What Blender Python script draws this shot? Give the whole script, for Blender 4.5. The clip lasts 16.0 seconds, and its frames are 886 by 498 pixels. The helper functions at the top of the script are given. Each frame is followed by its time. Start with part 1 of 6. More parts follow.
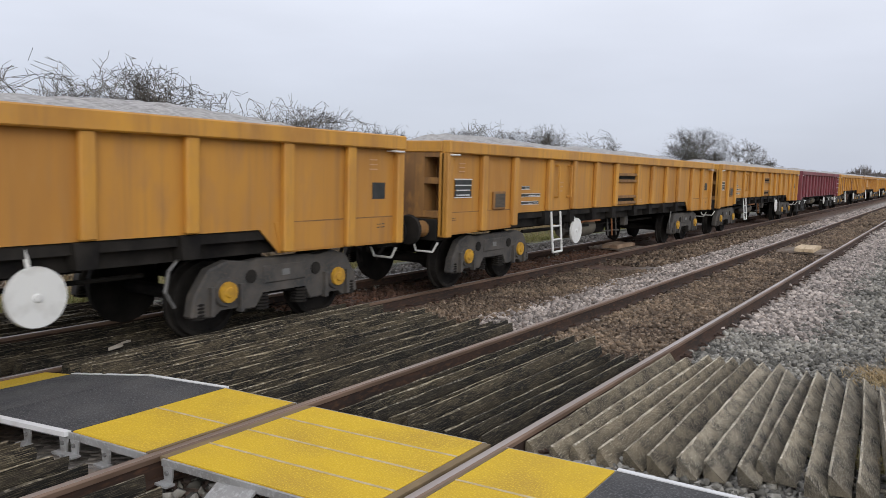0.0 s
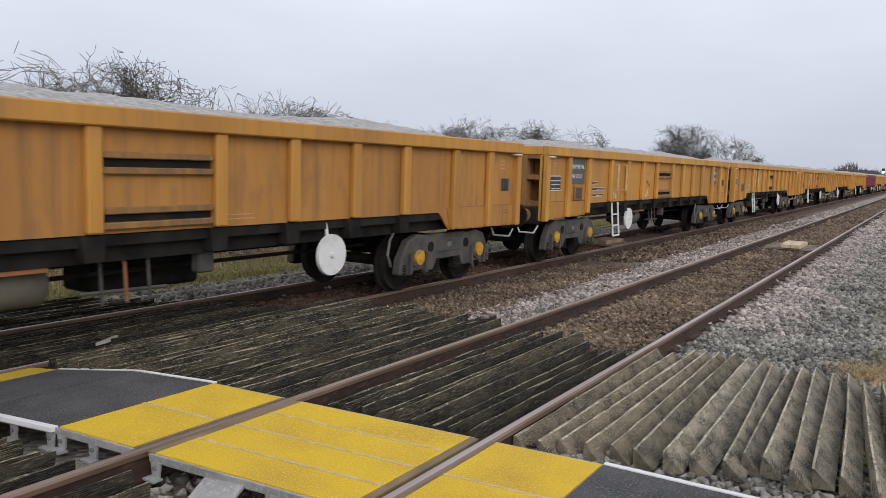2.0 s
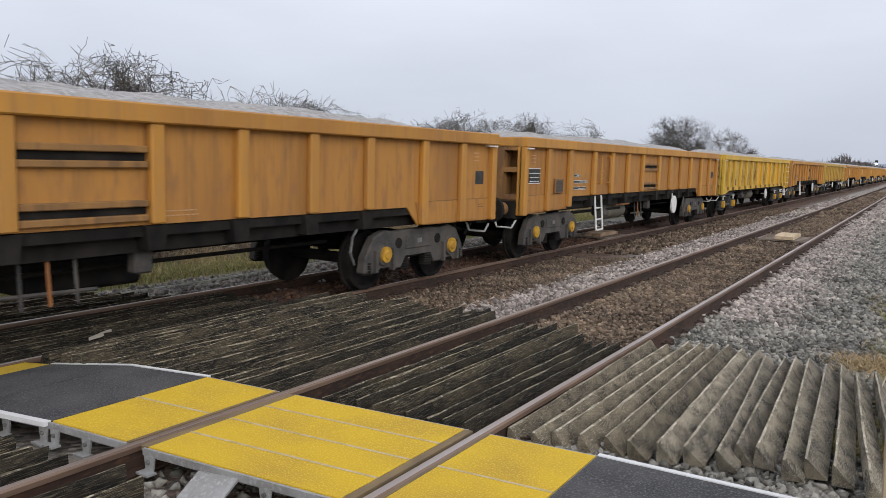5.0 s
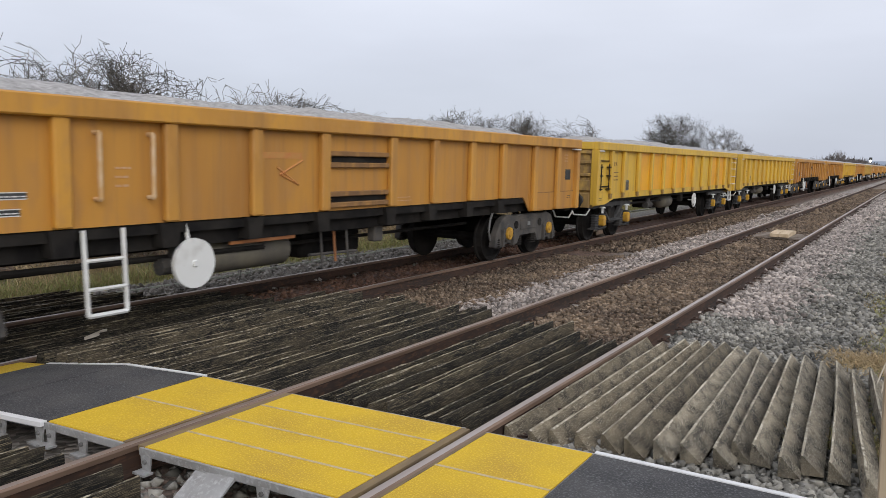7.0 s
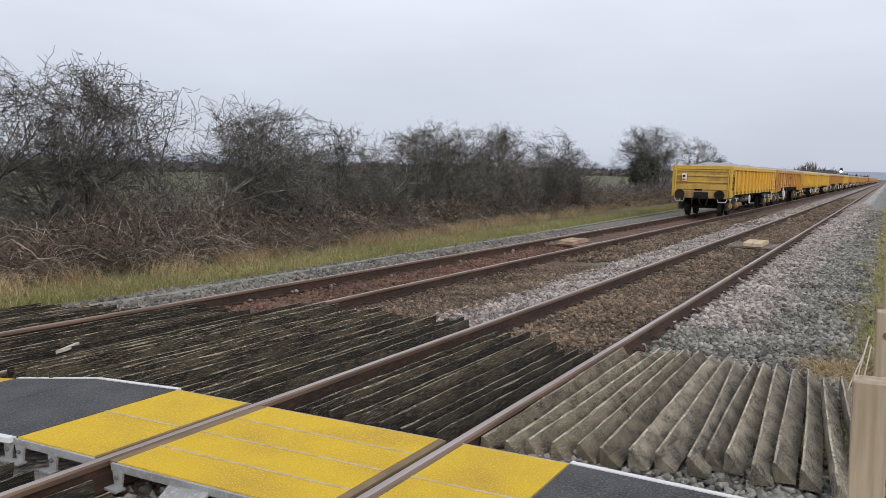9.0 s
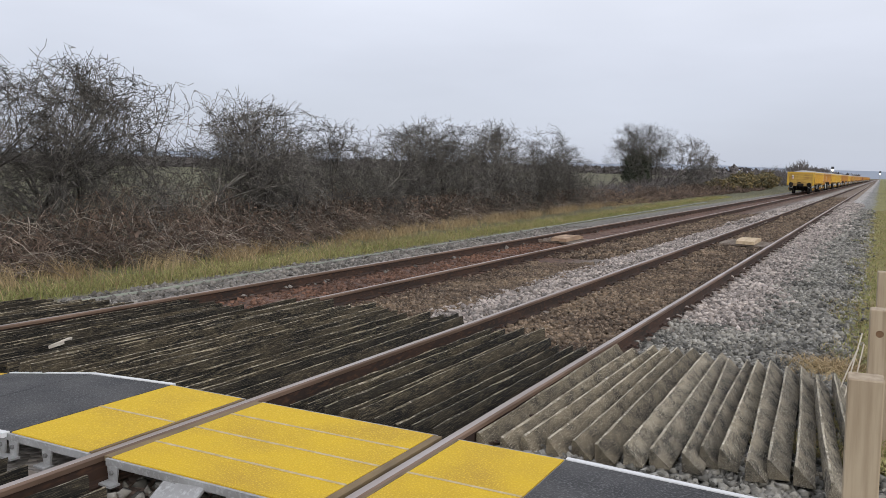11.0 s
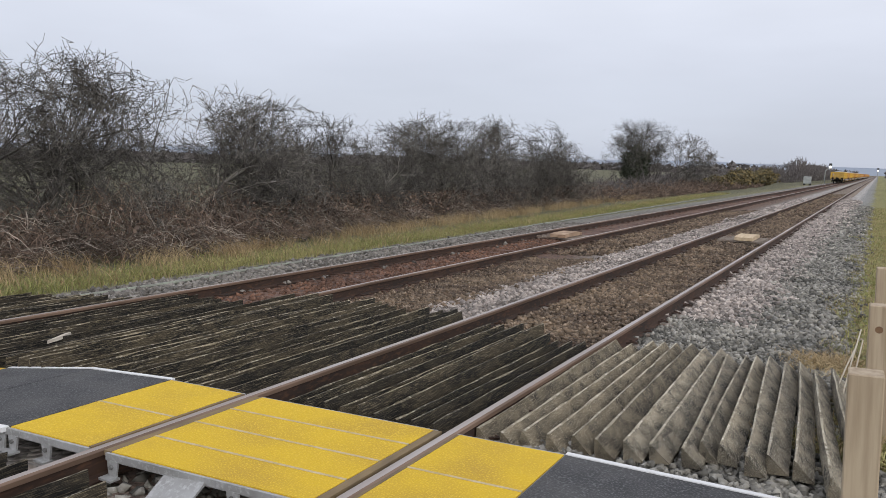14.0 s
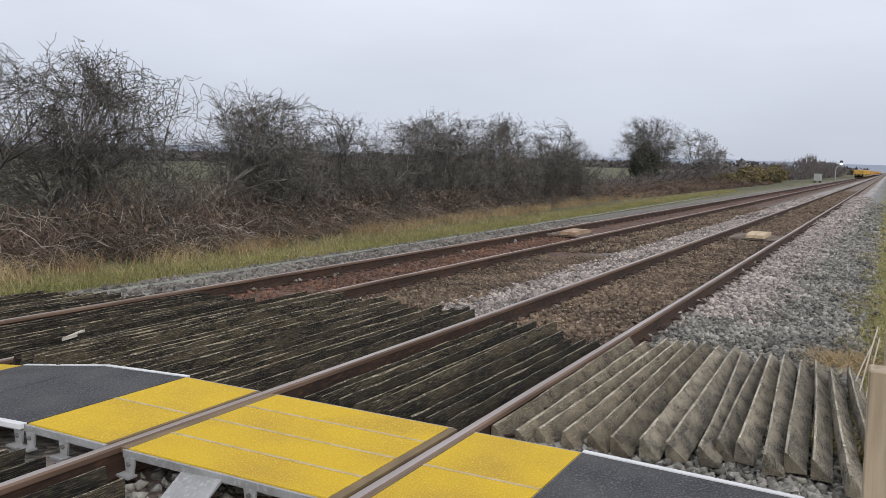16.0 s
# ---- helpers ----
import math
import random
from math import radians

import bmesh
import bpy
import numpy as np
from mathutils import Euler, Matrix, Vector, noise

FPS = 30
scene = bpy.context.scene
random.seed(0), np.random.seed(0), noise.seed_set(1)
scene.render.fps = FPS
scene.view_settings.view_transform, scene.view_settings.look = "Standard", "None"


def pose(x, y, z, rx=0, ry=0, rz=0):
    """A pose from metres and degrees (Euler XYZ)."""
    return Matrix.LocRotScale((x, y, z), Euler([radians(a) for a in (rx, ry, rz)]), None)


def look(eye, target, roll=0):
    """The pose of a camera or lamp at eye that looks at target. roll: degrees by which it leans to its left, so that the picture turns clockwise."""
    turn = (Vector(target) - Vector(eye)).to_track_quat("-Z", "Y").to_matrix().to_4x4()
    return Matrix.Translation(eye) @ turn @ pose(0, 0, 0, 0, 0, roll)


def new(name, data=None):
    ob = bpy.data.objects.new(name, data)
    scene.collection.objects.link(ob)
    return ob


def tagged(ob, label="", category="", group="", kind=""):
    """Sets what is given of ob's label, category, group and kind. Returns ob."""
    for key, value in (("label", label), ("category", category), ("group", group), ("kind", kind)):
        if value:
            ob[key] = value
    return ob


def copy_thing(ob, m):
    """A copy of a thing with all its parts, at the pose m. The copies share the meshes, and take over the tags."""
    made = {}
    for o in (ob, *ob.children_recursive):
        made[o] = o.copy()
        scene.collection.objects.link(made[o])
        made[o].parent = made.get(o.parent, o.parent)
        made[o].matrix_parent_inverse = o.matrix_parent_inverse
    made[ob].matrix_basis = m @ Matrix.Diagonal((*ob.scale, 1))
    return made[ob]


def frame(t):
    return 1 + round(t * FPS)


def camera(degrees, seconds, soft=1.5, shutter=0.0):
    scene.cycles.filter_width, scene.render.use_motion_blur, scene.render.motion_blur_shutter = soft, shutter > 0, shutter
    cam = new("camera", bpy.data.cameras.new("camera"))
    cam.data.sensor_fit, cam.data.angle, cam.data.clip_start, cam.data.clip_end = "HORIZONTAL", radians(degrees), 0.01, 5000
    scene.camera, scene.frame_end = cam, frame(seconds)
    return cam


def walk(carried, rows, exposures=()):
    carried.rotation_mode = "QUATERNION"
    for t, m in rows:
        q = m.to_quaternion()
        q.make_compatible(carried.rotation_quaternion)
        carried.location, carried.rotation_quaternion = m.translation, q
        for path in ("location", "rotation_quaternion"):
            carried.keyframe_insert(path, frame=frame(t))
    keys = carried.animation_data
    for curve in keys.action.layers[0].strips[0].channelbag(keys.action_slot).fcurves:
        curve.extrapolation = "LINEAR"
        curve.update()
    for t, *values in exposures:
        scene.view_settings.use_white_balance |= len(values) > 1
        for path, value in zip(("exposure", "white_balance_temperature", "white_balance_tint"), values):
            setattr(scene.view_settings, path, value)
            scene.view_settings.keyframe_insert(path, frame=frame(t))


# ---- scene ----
cam = camera(61.0, 16.0, soft=0.4, shutter=0.04)
PATH = [
    (0.0, 2.905, 0.008, 1.663, 33.874, -6.000, -1.576),
    (0.5, 2.914, 0.005, 1.660, 33.513, -6.123, -1.564),
    (1.0, 2.916, 0.014, 1.656, 33.383, -6.105, -1.406),
    (1.5, 2.916, 0.010, 1.662, 33.294, -6.314, -1.564),
    (2.0, 2.917, 0.002, 1.663, 33.086, -6.319, -1.746),
    (2.5, 2.918, 0.008, 1.664, 32.789, -6.602, -1.824),
    (3.0, 2.917, 0.011, 1.658, 32.829, -6.530, -1.736),
    (3.5, 2.918, 0.006, 1.660, 32.747, -6.449, -1.785),
    (4.0, 2.918, 0.015, 1.656, 32.815, -6.690, -1.592),
    (6.5, 2.919, 0.012, 1.656, 32.358, -6.880, -1.503),
    (7.0, 2.913, 0.013, 1.657, 32.316, -6.940, -1.437),
    (7.5, 2.915, 0.008, 1.653, 32.292, -6.858, -1.498),
    (8.0, 2.916, 0.007, 1.656, 32.345, -7.007, -1.539),
    (8.5, 2.919, 0.019, 1.661, 31.890, -6.648, -1.528),
    (9.0, 2.931, 0.012, 1.664, 30.636, -6.103, -1.416),
    (11.5, 2.901, 0.004, 1.656, 30.053, -6.382, -1.684),
    (12.0, 2.895, 0.004, 1.652, 30.064, -6.348, -1.501),
    (12.5, 2.894, 0.000, 1.655, 30.025, -6.307, -1.655),
    (13.0, 2.893, 0.000, 1.654, 30.016, -6.828, -1.841),
    (13.5, 2.893, -0.002, 1.655, 29.979, -6.709, -2.003),
    (14.0, 2.896, 0.001, 1.652, 29.985, -6.647, -1.850),
    (14.5, 2.896, 0.003, 1.655, 30.080, -6.830, -1.788),
    (15.0, 2.880, -0.004, 1.654, 30.231, -6.599, -1.309),
    (15.5, 2.860, -0.004, 1.646, 30.527, -6.659, -1.429),
    (16.0, 2.853, -0.012, 1.644, 30.599, -6.815, -1.719),
]
walk(cam, [(t, pose(x, y, z, 90 + pitch, roll, yaw)) for t, x, y, z, yaw, pitch, roll in PATH])

# ---- sky and sun: an overcast winter day ----
world = bpy.data.worlds.new("world")
scene.world = world
world.use_nodes = True
wn, wl = world.node_tree.nodes, world.node_tree.links
wn.clear()
w_out = wn.new("ShaderNodeOutputWorld")
w_bg = wn.new("ShaderNodeBackground")
w_sky = wn.new("ShaderNodeTexSky")
w_sky.sky_type, w_sky.sun_disc = "NISHITA", False
w_sky.sun_elevation, w_sky.sun_rotation = radians(28), radians(131)
w_gain = wn.new("ShaderNodeVectorMath")
w_gain.operation = "SCALE"
w_gain.inputs["Scale"].default_value = 0.10
wl.new(w_sky.outputs["Color"], w_gain.inputs[0])
w_co = wn.new("ShaderNodeTexCoord")
w_sep = wn.new("ShaderNodeSeparateXYZ")
wl.new(w_co.outputs["Generated"], w_sep.inputs[0])
w_ramp = wn.new("ShaderNodeValToRGB")
w_ramp.color_ramp.elements[0].position, w_ramp.color_ramp.elements[0].color = 0.0, (0.50, 0.54, 0.645, 1)
w_ramp.color_ramp.elements[1].position, w_ramp.color_ramp.elements[1].color = 0.28, (0.81, 0.84, 0.93, 1)
w_mid = w_ramp.color_ramp.elements.new(0.13)
w_mid.color = (0.64, 0.67, 0.77, 1)
wl.new(w_sep.outputs["Z"], w_ramp.inputs[0])
w_map = wn.new("ShaderNodeMapping")
w_map.inputs["Scale"].default_value = (1.0, 1.0, 4.0)
wl.new(w_co.outputs["Generated"], w_map.inputs[0])
w_noise = wn.new("ShaderNodeTexNoise")
w_noise.inputs["Scale"].default_value, w_noise.inputs["Detail"].default_value = 2.6, 4
wl.new(w_map.outputs[0], w_noise.inputs["Vector"])
w_cl = wn.new("ShaderNodeMapRange")
w_cl.inputs["From Min"].default_value, w_cl.inputs["From Max"].default_value = 0.3, 0.7
w_cl.inputs["To Min"].default_value, w_cl.inputs["To Max"].default_value = 0.95, 1.06
wl.new(w_noise.outputs["Fac"], w_cl.inputs["Value"])
w_cloud = wn.new("ShaderNodeVectorMath")
w_cloud.operation = "SCALE"
wl.new(w_ramp.outputs[0], w_cloud.inputs[0])
wl.new(w_cl.outputs[0], w_cloud.inputs["Scale"])
w_mix = wn.new("ShaderNodeMix")
w_mix.data_type = "RGBA"
w_mix.inputs["Factor"].default_value = 0.92
wl.new(w_gain.outputs[0], w_mix.inputs["A"])
wl.new(w_cloud.outputs[0], w_mix.inputs["B"])
wl.new(w_mix.outputs["Result"], w_bg.inputs["Color"])
w_bg.inputs["Strength"].default_value = 1.10
wl.new(w_bg.outputs[0], w_out.inputs[0])
sun = new("sun", bpy.data.lights.new("sun", "SUN"))
sun.data.energy, sun.data.angle, sun.data.color = 1.3, radians(40), (1.0, 0.96, 0.9)
sun.matrix_world = look((40, -25, 28), (0, 10, 0))
scene.view_settings.exposure = 0.0


# ---- materials ----
def mat(name, base, second=None, rough=0.8, metal=0.0, scale=6.0, stretch=(1, 1, 1), mix=(0.35, 0.65), third=None,
        fine=60.0, bump=0.15, island=0.0, obrand=0.0, detail=5.0, spread=True, grain=False, streak=None):
    """A weathered surface: base mottled with second at a large scale, third at a fine one, with relief."""
    m = bpy.data.materials.new(name)
    m.use_nodes = True
    n, l = m.node_tree.nodes, m.node_tree.links
    b = n["Principled BSDF"]
    b.inputs["Roughness"].default_value, b.inputs["Metallic"].default_value = rough, metal
    co = n.new("ShaderNodeTexCoord")
    mp = n.new("ShaderNodeMapping")
    mp.inputs["Scale"].default_value = stretch
    l.new(co.outputs["Object"], mp.inputs[0])
    info = n.new("ShaderNodeObjectInfo")
    if spread:
        sh = n.new("ShaderNodeMath")
        sh.operation = "MULTIPLY"
        sh.inputs[1].default_value = 37.0
        l.new(info.outputs["Random"], sh.inputs[0])
        l.new(sh.outputs[0], mp.inputs["Location"])
    big = n.new("ShaderNodeTexNoise")
    big.inputs["Scale"].default_value, big.inputs["Detail"].default_value = scale, detail
    l.new(mp.outputs[0], big.inputs["Vector"])
    rg = n.new("ShaderNodeMapRange")
    rg.inputs["From Min"].default_value, rg.inputs["From Max"].default_value = mix
    l.new(big.outputs["Fac"], rg.inputs["Value"])
    mx = n.new("ShaderNodeMix")
    mx.data_type = "RGBA"
    mx.inputs["A"].default_value, mx.inputs["B"].default_value = (*base, 1), (*(second or base), 1)
    l.new(rg.outputs[0], mx.inputs["Factor"])
    col = mx.outputs["Result"]
    fn = n.new("ShaderNodeTexNoise")
    fn.inputs["Scale"].default_value, fn.inputs["Detail"].default_value = fine, 4
    l.new(mp.outputs[0], fn.inputs["Vector"])
    if grain:
        gm = n.new("ShaderNodeMapping")
        gm.inputs["Scale"].default_value, gm.inputs["Rotation"].default_value = (6.5, 1.0, 6.5), (0, 0, radians(20))
        l.new(mp.outputs[0], gm.inputs[0])
        l.new(gm.outputs[0], fn.inputs["Vector"])
    if third:
        r2 = n.new("ShaderNodeMapRange")
        r2.inputs["From Min"].default_value, r2.inputs["From Max"].default_value = 0.5, 0.72
        l.new(fn.outputs["Fac"], r2.inputs["Value"])
        m2 = n.new("ShaderNodeMix")
        m2.data_type = "RGBA"
        l.new(r2.outputs[0], m2.inputs["Factor"])
        l.new(col, m2.inputs["A"])
        m2.inputs["B"].default_value = (*third, 1)
        col = m2.outputs["Result"]
    if streak:
        sm = n.new("ShaderNodeMapping")
        sm.inputs["Scale"].default_value = (2.2, 2.2, 0.28)
        l.new(mp.outputs[0], sm.inputs[0])
        sn = n.new("ShaderNodeTexNoise")
        sn.inputs["Scale"].default_value, sn.inputs["Detail"].default_value, sn.inputs["Roughness"].default_value = 3.0, 7, 0.65
        l.new(sm.outputs[0], sn.inputs["Vector"])
        sr = n.new("ShaderNodeMapRange")
        sr.inputs["From Min"].default_value, sr.inputs["From Max"].default_value, sr.inputs["To Max"].default_value = 0.5, 0.72, 0.75
        l.new(sn.outputs["Fac"], sr.inputs["Value"])
        m3 = n.new("ShaderNodeMix")
        m3.data_type = "RGBA"
        l.new(sr.outputs[0], m3.inputs["Factor"])
        l.new(col, m3.inputs["A"])
        m3.inputs["B"].default_value = (*streak, 1)
        col = m3.outputs["Result"]
    for amount, kind in ((island, "island"), (obrand, "object")):
        if amount:
            hs = n.new("ShaderNodeHueSaturation")
            vr = n.new("ShaderNodeMapRange")
            vr.inputs["To Min"].default_value, vr.inputs["To Max"].default_value = 1 - amount, 1 + amount
            if kind == "island":
                l.new(n.new("ShaderNodeNewGeometry").outputs["Random Per Island"], vr.inputs["Value"])
            else:
                l.new(info.outputs["Random"], vr.inputs["Value"])
            l.new(vr.outputs[0], hs.inputs["Value"])
            l.new(col, hs.inputs["Color"])
            col = hs.outputs["Color"]
    l.new(col, b.inputs["Base Color"])
    if bump:
        bp = n.new("ShaderNodeBump")
        bp.inputs["Strength"].default_value, bp.inputs["Distance"].default_value = bump, 0.01
        l.new(fn.outputs["Fac"], bp.inputs["Height"])
        l.new(bp.outputs[0], b.inputs["Normal"])
    return m


def glow(name, colour, strength):
    m = mat(name, colour, bump=0)
    b = m.node_tree.nodes["Principled BSDF"]
    b.inputs["Emission Color"].default_value, b.inputs["Emission Strength"].default_value = (*colour, 1), strength
    return m


M = {}
M["orange"] = mat("orange_paint", (0.53, 0.252, 0.042), (0.38, 0.172, 0.036), 0.6, scale=0.8, stretch=(1, 1, 0.3), mix=(0.40, 0.70), third=(0.44, 0.215, 0.055), fine=7, bump=0.06, streak=(0.30, 0.15, 0.05))
M["orange_rib"] = mat("orange_rib_paint", (0.58, 0.285, 0.042), (0.38, 0.18, 0.045), 0.55, scale=1.8, stretch=(1, 1, 0.5), mix=(0.42, 0.74), third=(0.5, 0.25, 0.055), fine=11, bump=0.06, streak=(0.34, 0.17, 0.05))
M["orange_dirty"] = mat("dirty_orange_paint", (0.30, 0.155, 0.05), (0.17, 0.09, 0.04), 0.75, scale=1.2, stretch=(1, 1, 0.4), third=(0.36, 0.18, 0.05), fine=8, bump=0.08, streak=(0.12, 0.07, 0.035))
M["yellow"] = mat("yellow_paint", (0.67, 0.42, 0.045), (0.53, 0.31, 0.04), 0.55, scale=0.9, stretch=(1, 1, 0.35), mix=(0.42, 0.75), third=(0.56, 0.345, 0.06), fine=8, bump=0.05, streak=(0.44, 0.27, 0.06))
M["yellow_panel"] = mat("deep_yellow_paint", (0.80, 0.385, 0.014), (0.70, 0.32, 0.016), 0.5, scale=1.5, fine=10, bump=0.03, streak=(0.54, 0.27, 0.03))
M["yellow_worn"] = mat("worn_yellow_paint", (0.55, 0.355, 0.07), (0.36, 0.205, 0.05), 0.65, scale=1.2, stretch=(1, 1, 0.45), mix=(0.42, 0.68), third=(0.48, 0.30, 0.065), fine=7, bump=0.06, streak=(0.33, 0.2, 0.06))
M["yellow_dirty"] = mat("dirty_yellow_paint", (0.42, 0.27, 0.08), (0.24, 0.15, 0.06), 0.75, scale=1.2, stretch=(1, 1, 0.4), third=(0.50, 0.32, 0.08), fine=8, bump=0.08, streak=(0.2, 0.13, 0.06))
M["maroon"] = mat("maroon_paint", (0.22, 0.045, 0.06), (0.15, 0.04, 0.05), 0.6, scale=1.0, stretch=(1, 1, 0.4), third=(0.20, 0.07, 0.06), fine=8, bump=0.05)
M["brown"] = mat("rust_brown_paint", (0.34, 0.13, 0.04), (0.2, 0.08, 0.03), 0.75, scale=1.0, stretch=(1, 1, 0.4), third=(0.3, 0.13, 0.05), fine=8, bump=0.07)
M["scratch"] = mat("scrape_rust", (0.16, 0.085, 0.035), (0.10, 0.05, 0.025), 0.85)
M["under"] = mat("black_underframe", (0.012, 0.011, 0.011), (0.03, 0.027, 0.024), 0.85, scale=3, fine=30, bump=0.1)
M["bogie"] = mat("dusty_cast_steel", (0.045, 0.044, 0.044), (0.095, 0.085, 0.075), 0.85, scale=4, fine=30, bump=0.15, third=(0.09, 0.075, 0.06))
M["grey_steel"] = mat("grey_steel", (0.22, 0.22, 0.215), (0.12, 0.115, 0.11), 0.6, 0.2, scale=4, fine=40, bump=0.1)
M["axle_yellow"] = mat("yellow_axle_cap", (0.60, 0.33, 0.02), (0.38, 0.2, 0.025), 0.65, scale=9, fine=50)
M["bogie_dark"] = mat("black_dusty_steel", (0.036, 0.036, 0.037), (0.065, 0.062, 0.06), 0.8, scale=4, fine=30, bump=0.12)
M["white"] = mat("white_paint", (0.72, 0.72, 0.70), (0.5, 0.48, 0.45), 0.6, scale=5, mix=(0.5, 0.85), fine=40, bump=0.05)
M["grey_plate"] = mat("slate_grey_plate", (0.075, 0.085, 0.09), (0.11, 0.11, 0.11), 0.6, scale=4, fine=40)
M["card_dark"] = mat("grimy_brown_card", (0.055, 0.045, 0.036), (0.10, 0.08, 0.06), 0.7, scale=9, stretch=(1, 0.3, 3), fine=40)
M["black_plate"] = mat("black_plate", (0.02, 0.025, 0.025), (0.05, 0.05, 0.05), 0.6, scale=6)
M["red"] = mat("red_lamp", (0.62, 0.06, 0.04), (0.5, 0.06, 0.05), 0.5)
M["graffiti"] = mat("faded_graffiti", (0.55, 0.34, 0.2), (0.5, 0.28, 0.14), 0.7, scale=9)
M["graffiti_red"] = mat("faded_red_mark", (0.52, 0.19, 0.06), (0.5, 0.25, 0.07), 0.7, scale=9)
M["grab_pale"] = mat("faded_cream_paint", (0.66, 0.50, 0.33), (0.55, 0.33, 0.14), 0.65, scale=6)
M["graffiti_white"] = mat("faded_white_spray", (0.60, 0.47, 0.33), (0.56, 0.33, 0.13), 0.7, scale=7)
M["tank"] = mat("dusty_tank", (0.17, 0.15, 0.11), (0.10, 0.09, 0.075), 0.7, scale=3)
M["load"] = mat("stone_load", (0.40, 0.385, 0.375), (0.25, 0.24, 0.23), 0.95, scale=9, third=(0.5, 0.48, 0.47), fine=22, bump=1.0, detail=8)
M["rust"] = mat("rusty_rail_side", (0.055, 0.029, 0.019), (0.026, 0.017, 0.013), 0.9, scale=5, stretch=(1, 0.3, 1), third=(0.095, 0.045, 0.025), fine=40, bump=0.2, spread=False)
M["railhead"] = mat("worn_rail_head", (0.44, 0.385, 0.36), (0.30, 0.235, 0.20), 0.36, 0.55, scale=3, stretch=(3, 0.15, 1), fine=30, bump=0.03, spread=False)
M["railworn"] = mat("brown_rail_shoulder", (0.23, 0.15, 0.105), (0.12, 0.075, 0.05), 0.6, 0.1, scale=4, stretch=(3, 0.2, 1), fine=40, bump=0.1, spread=False)
M["concrete"] = mat("stained_concrete", (0.28, 0.24, 0.205), (0.17, 0.12, 0.09), 0.9, scale=4, third=(0.34, 0.3, 0.26), fine=40, bump=0.25)
M["old_sleeper"] = mat("rust_stained_sleeper", (0.12, 0.062, 0.042), (0.075, 0.05, 0.04), 0.95, scale=4, third=(0.17, 0.10, 0.075), fine=30, bump=0.35, obrand=0.25)
M["timber"] = mat("weathered_timber", (0.235, 0.198, 0.14), (0.04, 0.033, 0.023), 0.95, scale=3.6, stretch=(3, 1.6, 3), mix=(0.36, 0.66), third=(0.56, 0.51, 0.41), fine=17, bump=0.9, obrand=0.4, grain=True)
M["timber_dark"] = mat("mossy_dark_timber", (0.054, 0.042, 0.026), (0.007, 0.006, 0.0045), 0.95, scale=2.4, stretch=(3, 1.0, 3), mix=(0.38, 0.58), third=(0.22, 0.18, 0.112), fine=12, bump=0.9, obrand=0.5, grain=True)
M["timber_brown"] = mat("damp_brown_timber", (0.175, 0.142, 0.094), (0.032, 0.025, 0.017), 0.95, scale=3.6, stretch=(3, 1.6, 3), mix=(0.36, 0.66), third=(0.44, 0.385, 0.285), fine=17, bump=0.9, obrand=0.35, grain=True)
# board ridges: wear, and sky light on the top edge painted paler
M["arris"] = mat("worn_board_edge", (0.19, 0.155, 0.10), (0.035, 0.028, 0.018), 0.9, scale=4, stretch=(1, 1, 1), mix=(0.40, 0.58), third=(0.42, 0.37, 0.28), fine=30, bump=0.4, obrand=0.3)
M["arris_grey"] = mat("worn_grey_board_edge", (0.34, 0.30, 0.225), (0.13, 0.108, 0.072), 0.9, scale=5, mix=(0.42, 0.66), third=(0.6, 0.55, 0.45), fine=30, bump=0.4, obrand=0.25)
M["post"] = mat("new_sawn_timber", (0.45, 0.36, 0.255), (0.31, 0.235, 0.16), 0.85, scale=3, stretch=(9, 9, 0.5), mix=(0.4, 0.7), fine=60, bump=0.15)
M["knot"] = mat("timber_knot", (0.16, 0.09, 0.05), (0.22, 0.13, 0.07), 0.85, scale=20)
M["deck_yellow"] = mat("yellow_grit_deck", (0.66, 0.425, 0.02), (0.47, 0.285, 0.035), 0.9, scale=1.6, mix=(0.42, 0.74), third=(0.80, 0.56, 0.05), fine=95, bump=0.7)
M["deck_dark"] = mat("dark_grit_deck", (0.040, 0.040, 0.043), (0.075, 0.073, 0.073), 0.92, scale=2.5, third=(0.15, 0.15, 0.155), fine=85, bump=0.8)
M["deck_seam"] = mat("dusty_deck_joint", (0.46, 0.35, 0.15), (0.55, 0.45, 0.27), 0.85, scale=12, fine=60)
M["rubber"] = mat("dusty_edge_strip", (0.25, 0.175, 0.085), (0.13, 0.095, 0.06), 0.85, scale=6, stretch=(1, 0.4, 1), fine=50)
M["galv"] = mat("galvanised_steel", (0.42, 0.42, 0.42), (0.30, 0.295, 0.285), 0.55, 0.35, scale=5, third=(0.5, 0.5, 0.5), fine=45, bump=0.1)
M["line_white"] = mat("worn_white_line", (0.72, 0.72, 0.72), (0.5, 0.49, 0.48), 0.7, scale=6, mix=(0.5, 0.9))
M["magnet"] = mat("cream_ramp_timber", (0.62, 0.49, 0.33), (0.48, 0.36, 0.23), 0.85, scale=4, stretch=(4, 0.6, 4), fine=40)
M["magnet_old"] = mat("stained_ramp_timber", (0.46, 0.33, 0.22), (0.26, 0.16, 0.10), 0.85, scale=4, fine=40)
M["st_grey"] = mat("grey_ballast", (0.285, 0.268, 0.232), (0.10, 0.096, 0.083), 0.95, scale=1.4, third=(0.34, 0.325, 0.30), fine=24, bump=0.3, island=0.62, spread=False)
M["st_brown"] = mat("brown_ballast", (0.18, 0.128, 0.084), (0.075, 0.05, 0.034), 0.95, scale=1.1, third=(0.29, 0.225, 0.165), fine=24, bump=0.3, island=0.55, spread=False)
